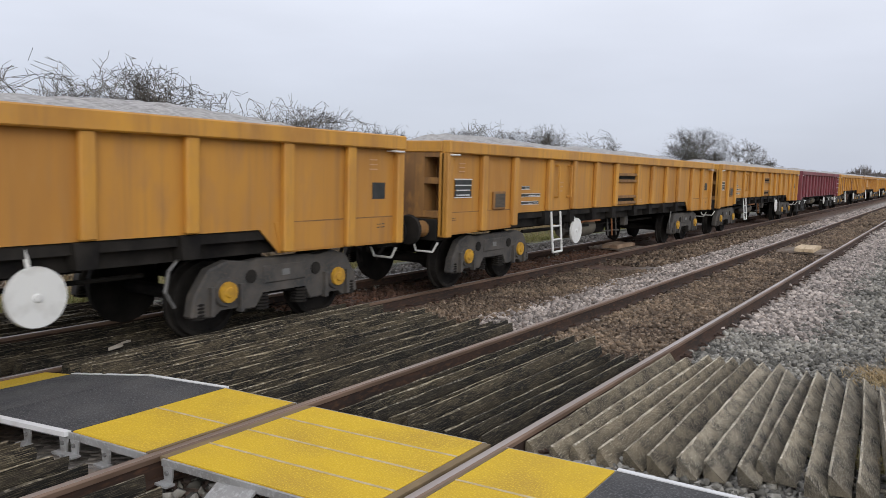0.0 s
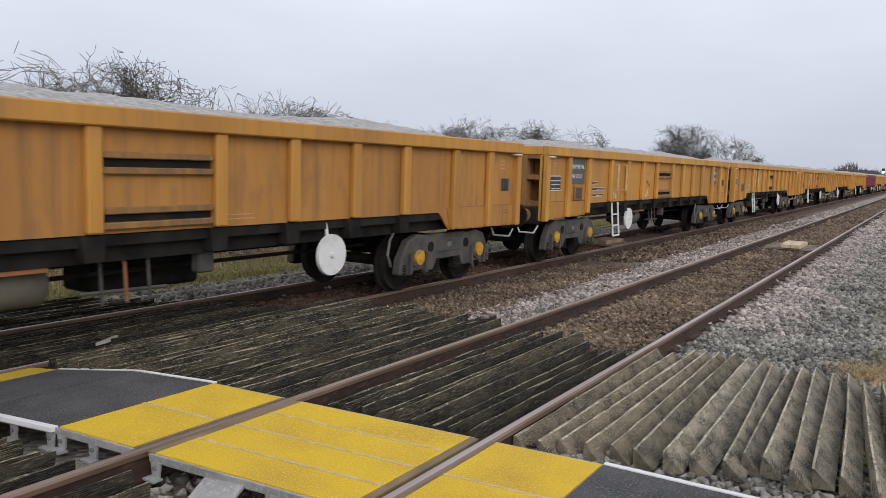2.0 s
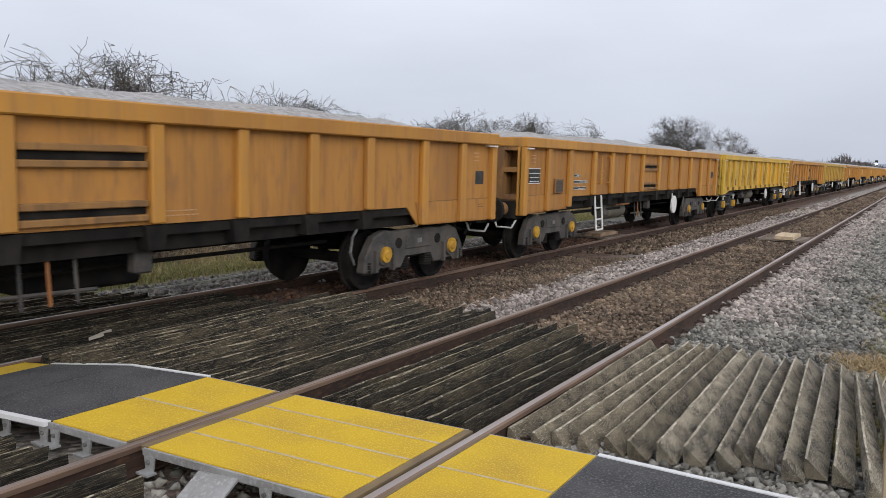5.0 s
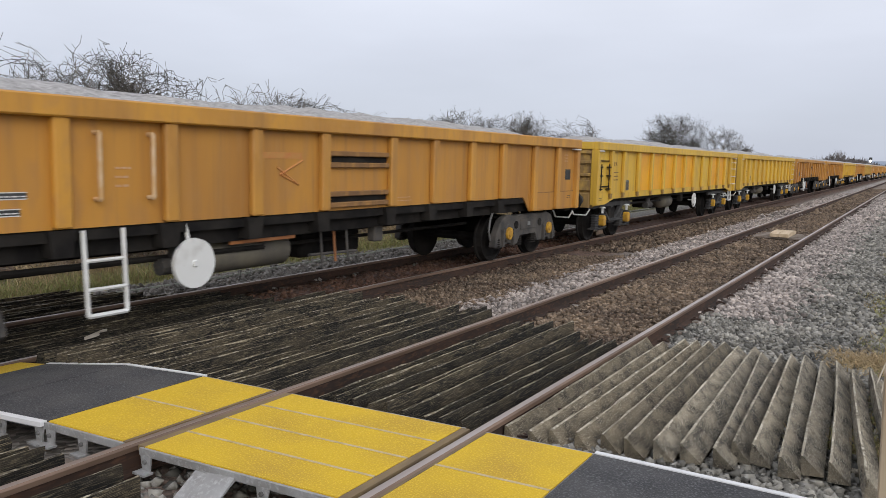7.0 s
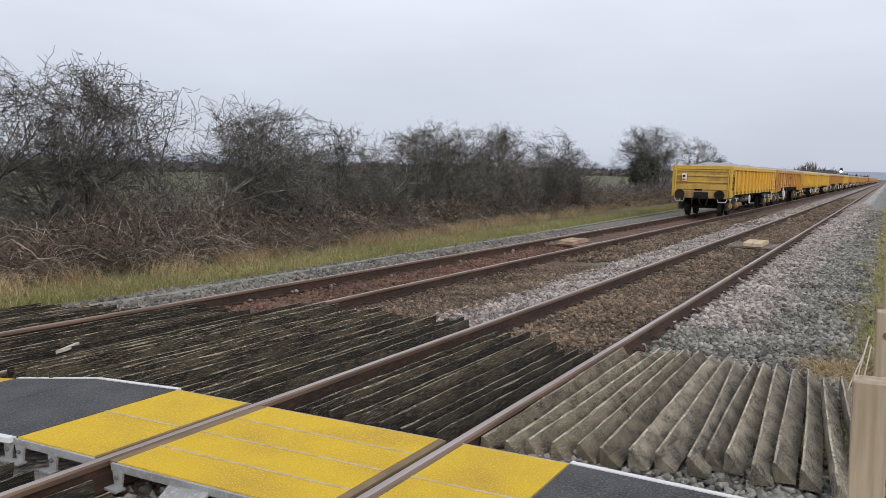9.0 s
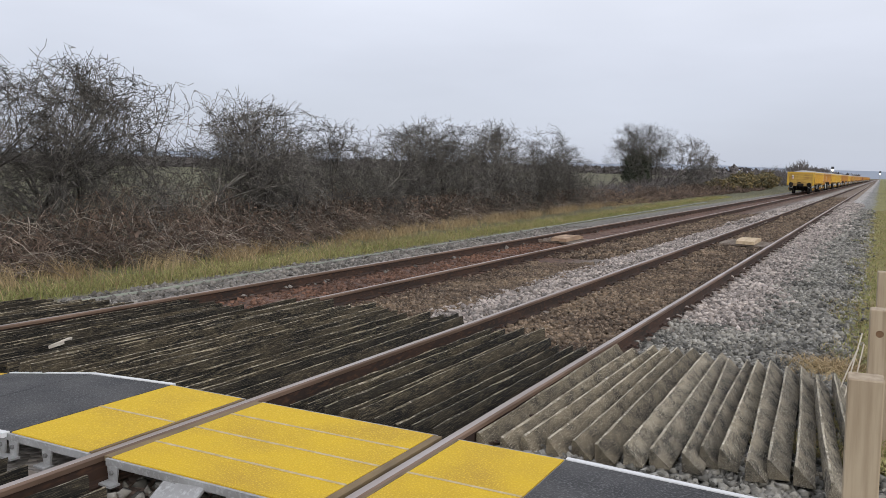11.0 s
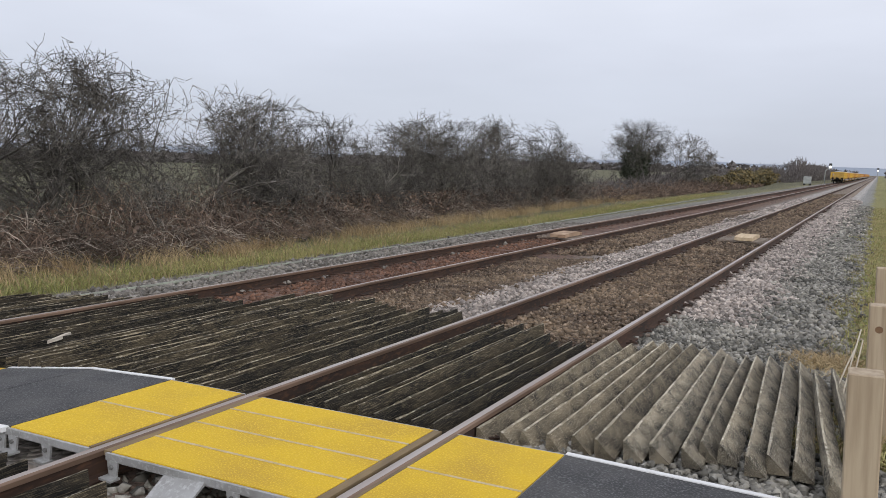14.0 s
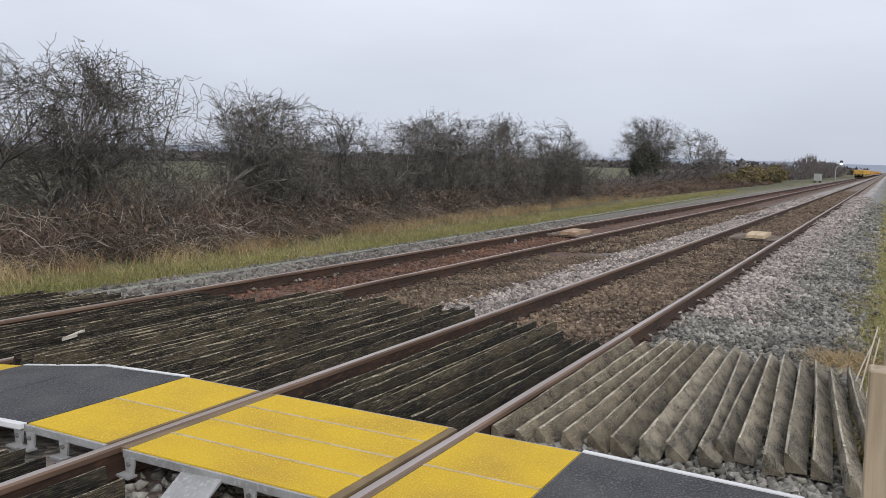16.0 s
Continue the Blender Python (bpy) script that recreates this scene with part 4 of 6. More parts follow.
def distance():
    rng = np.random.RandomState(31)
    # gorse
    for cx, cy, rx, rz, n in ((-15.6, 104, 2.6, 1.2, 2400), (-14.8, 113, 2.4, 1.7, 2400), (-15.4, 123, 2.8, 2.0, 2400), (-14.4, 135, 2.6, 1.7, 2200), (-15.4, 149, 3.0, 2.2, 2000)):
        g = tagged(new("gorse_bush"), "rounded gorse bush with yellowed tips", "bush", "gorse by the line")
        g.matrix_basis = pose(cx, cy, -0.75)
        v, f = leaves_ball(rng, n, (0, 0, rz * 0.55), (rx, rx * 1.3, rz), 0.13)
        o = cloud("foliage", v, f, "gorse_dark", kind="")
        o.parent = g
        v, f = leaves_ball(rng, n // 2, (0.35, -0.2, rz * 0.65), (rx, rx * 1.25, rz), 0.11)
        o = cloud("flowering_tip", v, f, "gorse", kind="")
        o.parent = g
    # scrub along the line further off
    segs = []
    for _ in range(9000):
        y = rng.uniform(50, 330)
        x = np.interp(y, [50, 100, 200, 330], [-15.5, -17.5, -14.5, -12.5]) - abs(rng.normal(0, 3.0))
        hm = np.interp(y, [50, 90, 140, 175, 240, 330], [1.3, 2.6, 3.0, 4.6, 7.0, 6.5]) * (0.7 + 0.5 * noise.noise((y * 0.05, x * 0.1, 0.0)))
        z = level(x)
        a = np.array([x, y, z + rng.uniform(0, 0.85) * hm])
        b = a + rng.normal(0, 0.5, 3) * (1, 1, 0.7) + (0, 0, hm * 0.2)
        segs.append((*a, *b, 0.035 + y * 0.0002, 0.012))
    cloud("far_scrub", *prisms(segs), "far_wood", "bare brown scrub along the railway", "scrub")
    # low brown bank of brambles between the bushes and the gorse
    segs = []
    for _ in range(7000):
        y = rng.uniform(46, 125)
        front = np.interp(y, [46, 60, 80, 125], [-12.2, -11.8, -12.2, -12.4]) + 0.8 * noise.noise((y * 0.12, 2.0, 0.0))
        x = front - abs(rng.normal(0, 2.4))
        hm = min(1.5, 0.3 + 0.4 * (front - x)) * (0.8 + 0.7 * noise.noise((y * 0.15, x * 0.3, 4.0)))
        a = np.array([x, y, level(x) + rng.uniform(0, 0.8) * hm])
        b = a + rng.normal(0, 0.35, 3) * (1, 1, 0.5) + (0, 0, 0.12)
        segs.append((*a, *b, 0.02 + y * 0.0001, 0.012))
    cloud("far_brambles", *prisms(segs), "bramble", "low brown brambles along the railway", "brambles")
    # far treelines
    vs = []
    for _ in range(26000):
        k = rng.rand()
        if k < 0.6:
            x, y = -150 - 40 * rng.rand(), rng.uniform(-30, 420)
            h = 2.7 * (0.75 + 0.5 * noise.noise((y * 0.04, 0.0, 2.0)))
        elif k < 0.8:
            x, y = rng.uniform(-420, -40), 520 + rng.uniform(0, 50)
            h = 7.0 * (0.7 + 0.6 * noise.noise((x * 0.03, 5.0, 2.0)))
        else:
            x, y = rng.uniform(-50, 160), rng.uniform(640, 720)
            h = 9.0 * (0.7 + 0.6 * noise.noise((x * 0.03, 8.0, 2.0)))
            if -12 < x < 8:
                continue
        p = np.array([x, y, level(x) + rng.rand() ** 1.3 * h])
        s = 0.5 + y * 0.0012
        a, b = rng.normal(0, s, 3), rng.normal(0, s * 0.7, 3)
        vs += [p - a, p + b, p + a, p - b]
    cloud("far_woods", vs, np.arange(len(vs)).reshape(-1, 4), "far_wood", "far bare woods and hedgerows", "woods")
    # hills on the horizon, with haze put into their colour
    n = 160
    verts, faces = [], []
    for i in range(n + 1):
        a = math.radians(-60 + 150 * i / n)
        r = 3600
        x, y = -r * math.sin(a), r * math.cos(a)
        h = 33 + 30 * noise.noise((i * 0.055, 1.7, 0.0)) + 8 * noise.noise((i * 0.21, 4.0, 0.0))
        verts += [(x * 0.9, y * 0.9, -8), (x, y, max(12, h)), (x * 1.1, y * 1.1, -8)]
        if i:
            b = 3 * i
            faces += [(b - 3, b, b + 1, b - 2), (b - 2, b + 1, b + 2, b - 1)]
    cloud("backdrop", verts, faces, "hill", "low hills on the horizon, tinted blue-grey for haze", "hills", "structure")


def signal(x, y, z_head, arm, label):
    sg = tagged(new("railway_signal"), label, "signal", "signals")
    sg.matrix_basis = pose(x, y, level(x))
    h = z_head - level(x)
    bm = bmesh.new()
    rod(bm, [(0, 0, 0), (0, 0, h - 0.9), (arm * 0.4, 0, h - 0.45), (arm, 0, h - 0.35)], 0.09, 8)
    part("signal_post", bm, "cabinet", sg)
    bm = bmesh.new()
    box(bm, arm - 0.28, arm + 0.28, -0.05, 0.2, h - 0.35, h + 0.75, 0.05)
    hd = part("signal_head", bm, "black_plate", sg, "black signal head")
    bm = bmesh.new()
    tube(bm, (arm, -0.12, h), (arm, -0.055, h), 0.24, sides=20)
    part("signal_lamp", bm, "signal_white", hd, "lit white signal lamp")


def lineside():
    signal(-6.9, 178, 3.1, 0.9, "curved-neck railway signal with a lit lamp")
    signal(2.6, 262, 3.1, 0.0, "railway signal with a lit lamp")
    for y in (150, 152.5):
        cb = tagged(new("relay_cabinet"), "pale grey relay cabinet beside the line", "cabinet", "relay cabinets")
        cb.matrix_basis = pose(-8.2, y, level(-8.2))
        bm = bmesh.new()
        box(bm, -0.55, 0.55, -0.35, 0.35, 0.35, 1.6, 0.03)
        part("cabinet_body", bm, "cabinet", cb)
        for s in (-0.45, 0.45):
            bm = bmesh.new()
            box(bm, s - 0.06, s + 0.06, -0.3, 0.3, 0.0, 0.35)
            part("leg", bm, "under", cb)
    bm = bmesh.new()
    pts = [(np.interp(y, [0, 8, 12, 18, 26, 60], [-6.6, -6.75, -6.98, -7.05, -7.5, -8.4]) + 0.05 * math.sin(y * 1.7), y, 0) for y in np.arange(5.0, 60, 0.8)]
    rod(bm, [(x, y, level(x) + 0.035) for x, y, _ in pts], 0.03, 6)
    tagged(part("lineside_cable", bm, "pipe"), "pale cable lying along the edge of the stones", "cable")
    bm = bmesh.new()
    o = [(-0.28, -0.012), (-0.05, -0.03), (0.24, 0.0), (0.27, 0.05), (0.02, 0.022)]
    a = [bm.verts.new((x, y, 0.0)) for x, y in o]
    b = [bm.verts.new((x, y * 0.7, 0.03)) for x, y in o]
    bm.faces.new(a)
    bm.faces.new(b[::-1])
    for i in range(5):
        bm.faces.new((a[i], a[(i + 1) % 5], b[(i + 1) % 5], b[i]))
    for x, y, dx, ln in ((2.78, 6.9, 0.10, 0.62), (2.84, 7.05, 0.06, 0.5), (2.72, 7.1, 0.14, 0.45)):
        bs = bmesh.new()
        rod(bs, [(x, y, level(x)), (x + dx * 0.5, y + 0.1, level(x) + ln * 0.55), (x + dx, y + 0.22, level(x) + ln)], 0.006, 5)
        tagged(part("dry_stalk", bs, "chalk"), "pale dry reed stalk standing by the fence", "dry stalk", "dry stalks")
    st = part("wood_splinter", bm, "chalk")
    st.matrix_basis = pose(-3.98, 4.45, -0.215, 0, 4, 122)
    tagged(st, "pale broken splinter of wood on the boards", "wood scrap")


ballast()
grass()
hedge()
distance()
lineside()


# ---- the train ----
LONG, HALF = 14.65, 1.33
RIBS_O = [1.08, 2.10, 3.41, 4.50, 5.60, 6.71, 8.09, 9.14, 10.23, 11.29, 12.56, 13.61]
RIBS_Y = [0.97, 1.84, 2.95, 4.06, 5.16, 6.26, 7.36, 8.45, 9.55, 10.67, 11.78, 12.89, 13.76]
CACHE = {}


def piece(key, name, build, material, parent, label="", smooth=False):
    """A part whose mesh is shared by all wagons that have it."""
    k = (key, material)
    if k not in CACHE:
        CACHE[k] = data_of(name, build(bmesh.new()), material, smooth)
    o = new(name, CACHE[k])
    o.parent = parent
    return tagged(o, label, kind="stuff" if name in ("lettering", "plate_lettering", "end_marking", "end_label", "warning_sticker", "scrape_mark", "paint_mark") else "")


def lathe(bm, centre, rows, sides):
    """A turned shape about x from rows of x and radius."""
    c = Vector(centre)
    rings = [[bm.verts.new(c + Vector((x, r * math.cos(2 * math.pi * i / sides), r * math.sin(2 * math.pi * i / sides)))) for i in range(sides)] for x, r in rows]
    for a, b in zip(rings, rings[1:]):
        for i in range(sides):
            j = (i + 1) % sides
            bm.faces.new((a[i], a[j], b[j], b[i]))
    bm.faces.new(rings[0])
    bm.faces.new(rings[-1])
    return bm


def lathe_y(bm, x, z, rows, sides):
    """A turned shape about y from rows of y and radius."""
    rings = [[bm.verts.new((x + q * math.cos(2 * math.pi * i / sides), y, z + q * math.sin(2 * math.pi * i / sides))) for i in range(sides)] for y, q in rows]
    for a, b in zip(rings, rings[1:]):
        for i in range(sides):
            j = (i + 1) % sides
            bm.faces.new((a[i], a[j], b[j], b[i]))
    bm.faces.new(rings[0])
    bm.faces.new(rings[-1])
    return bm


def coil(bm, x, y, z, turns, step, r):
    """A coil spring as one ridged sleeve."""
    rows = []
    for i in range(turns):
        rows += [(z + i * step, r * 0.72), (z + i * step + step * 0.2, r), (z + i * step + step * 0.62, r), (z + i * step + step * 0.82, r * 0.72)]
    n = 6
    rings = [[bm.verts.new((x + q * math.cos(2 * math.pi * k / n), y + q * math.sin(2 * math.pi * k / n), h)) for k in range(n)] for h, q in rows]
    for a, b in zip(rings, rings[1:]):
        for k in range(n):
            bm.faces.new((a[k], a[(k + 1) % n], b[(k + 1) % n], b[k]))
    return bm


def bogie(parent, yc, kind, boxes):
    """kind 'o': cast three-piece side frames with round yellow caps; 'y': sprung frames with yellow axle boxes."""
    b = new("bogie")
    b.parent = parent
    b.matrix_basis = pose(0, yc, 0)
    tagged(b, "dusty cast steel bogie" if kind == "o" else "black sprung bogie")

    for y in (-0.85, 0.85):
        ax = piece(("axle", y), "axle", lambda bm: tube(bm, (-0.7, y, 0.42), (0.7, y, 0.42), 0.08, sides=10), "under", b)
        for s in (-1, 1):
            piece(("wheel", y, s), "wheel", lambda bm: lathe(bm, (0, y, 0.42), [(s * 0.64, 0.08), (s * 0.655, 0.45), (s * 0.69, 0.45), (s * 0.70, 0.42), (s * 0.80, 0.415), (s * 0.80, 0.36), (s * 0.75, 0.34), (s * 0.75, 0.10)], 22), "under", b)
    piece("bolster", "bolster", lambda bm: box(bm, -1.05, 1.05, -0.2, 0.2, 0.42, 0.78, 0.03), "under", b)
    if kind == "o":
        outline = [(-1.28, 0.30), (-0.98, 0.27), (-0.92, 0.36), (-0.66, 0.36), (-0.60, 0.30), (-0.42, 0.30), (-0.34, 0.48), (0.34, 0.48), (0.42, 0.30), (0.60, 0.30), (0.66, 0.36),
                   (0.92, 0.36), (0.98, 0.27), (1.28, 0.30), (1.24, 0.52), (1.06, 0.78), (0.80, 0.86), (0.52, 0.80), (0.40, 0.84), (-0.40, 0.84), (-0.52, 0.80), (-0.80, 0.86), (-1.06, 0.78), (-1.24, 0.52)]

        def frame_of(s):
            def f(bm):
                slab(bm, outline, s * 0.96, s * 1.10)
                bmesh.ops.bevel(bm, geom=bm.edges[:], offset=0.018, segments=1, affect="EDGES")
                for y in (-0.85, 0.85):
                    tube(bm, (s * 1.08, y, 0.53), (s * 1.135, y, 0.53), 0.17, 0.15, 16)
                    box(bm, s * 1.13 - 0.06, s * 1.13 + 0.02, y - 0.22, y - 0.17, 0.30, 0.60)
                    box(bm, s * 1.13 - 0.06, s * 1.13 + 0.02, y + 0.17, y + 0.22, 0.30, 0.60)
                box(bm, s * 1.085, s * 1.115, -0.33, 0.33, 0.56, 0.76, 0.01)
                return bm
            return f

        for s in (-1, 1):
            sf = piece(("oframe", s), "side_frame", frame_of(s), "bogie", b, "dusty grey cast side frame")
            for y in (-0.85, 0.85):
                piece(("ocap", s, y), "axle_cap", lambda bm: tube(tube(bm, (s * 1.12, y, 0.53), (s * 1.17, y, 0.53), 0.115, 0.11, 18), (s * 1.17, y, 0.53), (s * 1.185, y, 0.53), 0.06, 0.05, 12), "axle_yellow", sf, "yellow axle cap")
            # no openings are cut: black discs stand for the shaded holes
            for y in (-0.5, 0.5):
                piece(("ohole", s, y), "frame_hole", lambda bm: tube(bm, (s * 1.09, y, 0.66), (s * 1.112, y, 0.66), 0.075, sides=12), "under", sf)
            piece(("oplate", s), "number_plate", lambda bm: box(bm, s * 1.114, s * 1.12, -0.06, 0.06, 0.63, 0.70), "grey_steel", sf)

            for y in (-1.16, -0.3, 0.3, 1.16):
                piece(("ospring", s, y), "coil_spring", lambda bm: coil(bm, s * 1.02, y, 0.27, 5, 0.036, 0.105), "under", sf)
    else:
        for s in (-1, 1):
            def frame_y(bm):
                slab(bm, [(-1.32, 0.77), (-1.32, 0.87), (-0.5, 0.90), (0.5, 0.90), (1.32, 0.87), (1.32, 0.77), (0.6, 0.80), (-0.6, 0.80)], s * 0.98, s * 1.06)
                slab(bm, [(-0.78, 0.80), (-0.42, 0.47), (-0.16, 0.39), (0.16, 0.39), (0.42, 0.47), (0.78, 0.80), (0.60, 0.80), (0.31, 0.57), (0.13, 0.52), (-0.13, 0.52), (-0.31, 0.57), (-0.60, 0.80)], s * 0.98, s * 1.05)
                box(bm, *sorted((s * 0.98, s * 1.04)), -0.06, 0.06, 0.5, 0.82)
                slab(bm, [(-0.62, 0.66), (-0.36, 0.45), (0.36, 0.45), (0.62, 0.66), (0.62, 0.70), (0.34, 0.50), (-0.34, 0.50), (-0.62, 0.70)], s * 0.96, s * 1.12)
                for y in (-0.85, 0.85):
                    box(bm, s * 1.0 - 0.09, s * 1.0 + 0.09, y - 0.36, y + 0.36, 0.28, 0.315, 0.01)
                return bm
            sf = piece(("yframe", s), "side_frame", frame_y, "bogie_dark", b, "black pressed side frame")

            for y in (-1.08, -0.58, 0.58, 1.08):
                piece(("yspring", s, y), "coil_spring", lambda bm: coil(bm, s * 1.03, y, 0.31, 6, 0.056, 0.105), "bogie_dark", sf)
            for y in (-0.85, 0.85):
                def ybox(bm):
                    x0, x1 = sorted((s * 1.05, s * 1.2))
                    slab(bm, [(y - 0.08, 0.37), (y + 0.08, 0.37), (y + 0.09, 0.52), (y + 0.05, 0.61), (y - 0.05, 0.61), (y - 0.09, 0.52)], x0, x1)
                    bmesh.ops.bevel(bm, geom=bm.edges[:], offset=0.02, segments=1, affect="EDGES")
                    return bm
                ab = piece(("ybox", s, y), "axle_box", ybox, boxes, sf, "axle box cover")

                def pin(bm):
                    tube(bm, (s * 1.12, y, 0.66), (s * 1.12, y, 0.78), 0.03, sides=8)
                    tube(bm, (s * 1.12, y, 0.78), (s * 1.12, y, 0.81), 0.085, 0.05, sides=10)
                    return bm
                piece(("ypin", s, y), "damper_pin", pin, "white", sf, "pale damper pin")
    return b


def buffers(parent, end, kind, dirty):
    """Two buffers, a coupling hook and a shunter's rail at one end of a wagon (end -1 rear, 1 front)."""
    y0 = 0.0 if end < 0 else LONG
    for s in (-1, 1):
        def buf(bm):
            tube(bm, (s * 0.865, y0 - end * 0.3, 0.99), (s * 0.865, y0 + end * 0.2, 0.99), 0.13, 0.12, 16)
            tube(bm, (s * 0.865, y0 + end * 0.2, 0.99), (s * 0.865, y0 + end * 0.33, 0.99), 0.105, 0.105, 16)
            return bm
        bo = piece(("buf", s, end), "buffer", buf, "bogie_dark" if kind == "y" else "orange_dirty" if end < 0 else "grey_steel", parent, "stubby dirty buffer")
        piece(("bufhead", s, end), "buffer_head", lambda bm: tube(bm, (s * 0.865, y0 + end * 0.33, 0.99), (s * 0.865, y0 + end * 0.375, 0.99), 0.225, 0.21, 20), "under", bo, "black buffer head")
        piece(("shrail", s, end), "shunter_rail", lambda bm: rod(bm, [(s * 0.72, y0 + end * 0.02, 0.80), (s * 0.78, y0 + end * 0.03, 0.66), (s * 1.08, y0 + end * 0.03, 0.66), (s * 1.16, y0 + end * 0.02, 0.80)], 0.016, 6), "white", parent, "white shunter's handrail")

    piece(("beam", end, kind), "headstock", lambda bm: box(bm, -1.12, 1.12, min(y0, y0 - end * 0.3), max(y0, y0 - end * 0.3), 0.82, 1.14, 0.01), "under" if kind == "o" else dirty, parent, "headstock beam")

    def beam(bm):
        box(bm, -0.32, 0.32, *sorted((y0 - end * 0.1, y0 + end * 0.03)), 0.78, 1.1, 0.02)
        tube(bm, (0, y0, 0.95), (0, y0 + end * 0.22, 0.93), 0.06, sides=8)
        rod(bm, [(0, y0 + end * 0.2, 0.93), (0, y0 + end * 0.3, 0.8), (0, y0 + end * 0.22, 0.62), (0.05, y0 + end * 0.1, 0.55)], 0.028, 6)
        return bm
    cp = piece(("coupling", end), "coupling", beam, "under", parent, "black coupling hook")
    for s in (-1, 1):
        piece(("brakehose", end, s), "brake_hose", lambda bm: rod(bm, [(s * 0.32, y0, 0.86), (s * 0.34, y0 + end * 0.22, 0.71), (s * 0.29, y0 + end * 0.36, 0.51)], 0.025, 6), "under", cp)


def load_mesh(bm, seed):
    """A heap of crushed stone, uneven along its length, kept below the rim at the sides."""
    nx, ny = 12, 90
    g = []
    for j in range(ny + 1):
        y = 0.12 + (LONG - 0.24) * j / ny
        row = []
        for i in range(nx + 1):
            u = i / nx * 2 - 1
            x = u * 1.165
            end = min(1, min(j, ny - j) / 9)
            h = 2.20 + 0.21 * (1 - abs(u) ** 1.6) * (0.45 + 0.75 * (noise.noise((seed, y * 0.42, 0.2)) * 0.5 + 0.5)) * end + 0.10 * end * (1 - abs(u))
            h += noise.noise((x * 5, y * 5, seed)) * 0.03 + random.uniform(-0.015, 0.015)
            row.append(bm.verts.new((x, y, h if abs(u) < 1 else 2.05)))
        g.append(row)
    for a, b in zip(g, g[1:]):
        for i in range(nx):
            bm.faces.new((a[i], a[i + 1], b[i + 1], b[i]))
    return bm


def plank_bars(bm, x, y0, y1, z0, z1, rows, gapped=True):
    """Rows of thin bars that stand for lettering too small to read."""
    step = (z1 - z0) / rows
    for r in range(rows):
        z = z0 + r * step
        y = y0
        while y < y1 - 0.02:
            w = min(random.uniform(0.02, 0.06), y1 - y)
            box(bm, x, x + 0.003, y, y + w, z, z + step * 0.26)
            y += w + (0.015 if gapped else 0.0)
    return bm


def lower_edge(kind):
    if kind == "o":
        return [(0.0, 0.90), (2.08, 0.93), (2.24, 1.17), (12.2, 1.17), (12.48, 0.90), (LONG, 0.88)]
    return [(0.0, 0.86), (0.75, 0.88), (1.3, 0.99), (13.4, 0.99), (14.0, 0.88), (LONG, 0.86)]


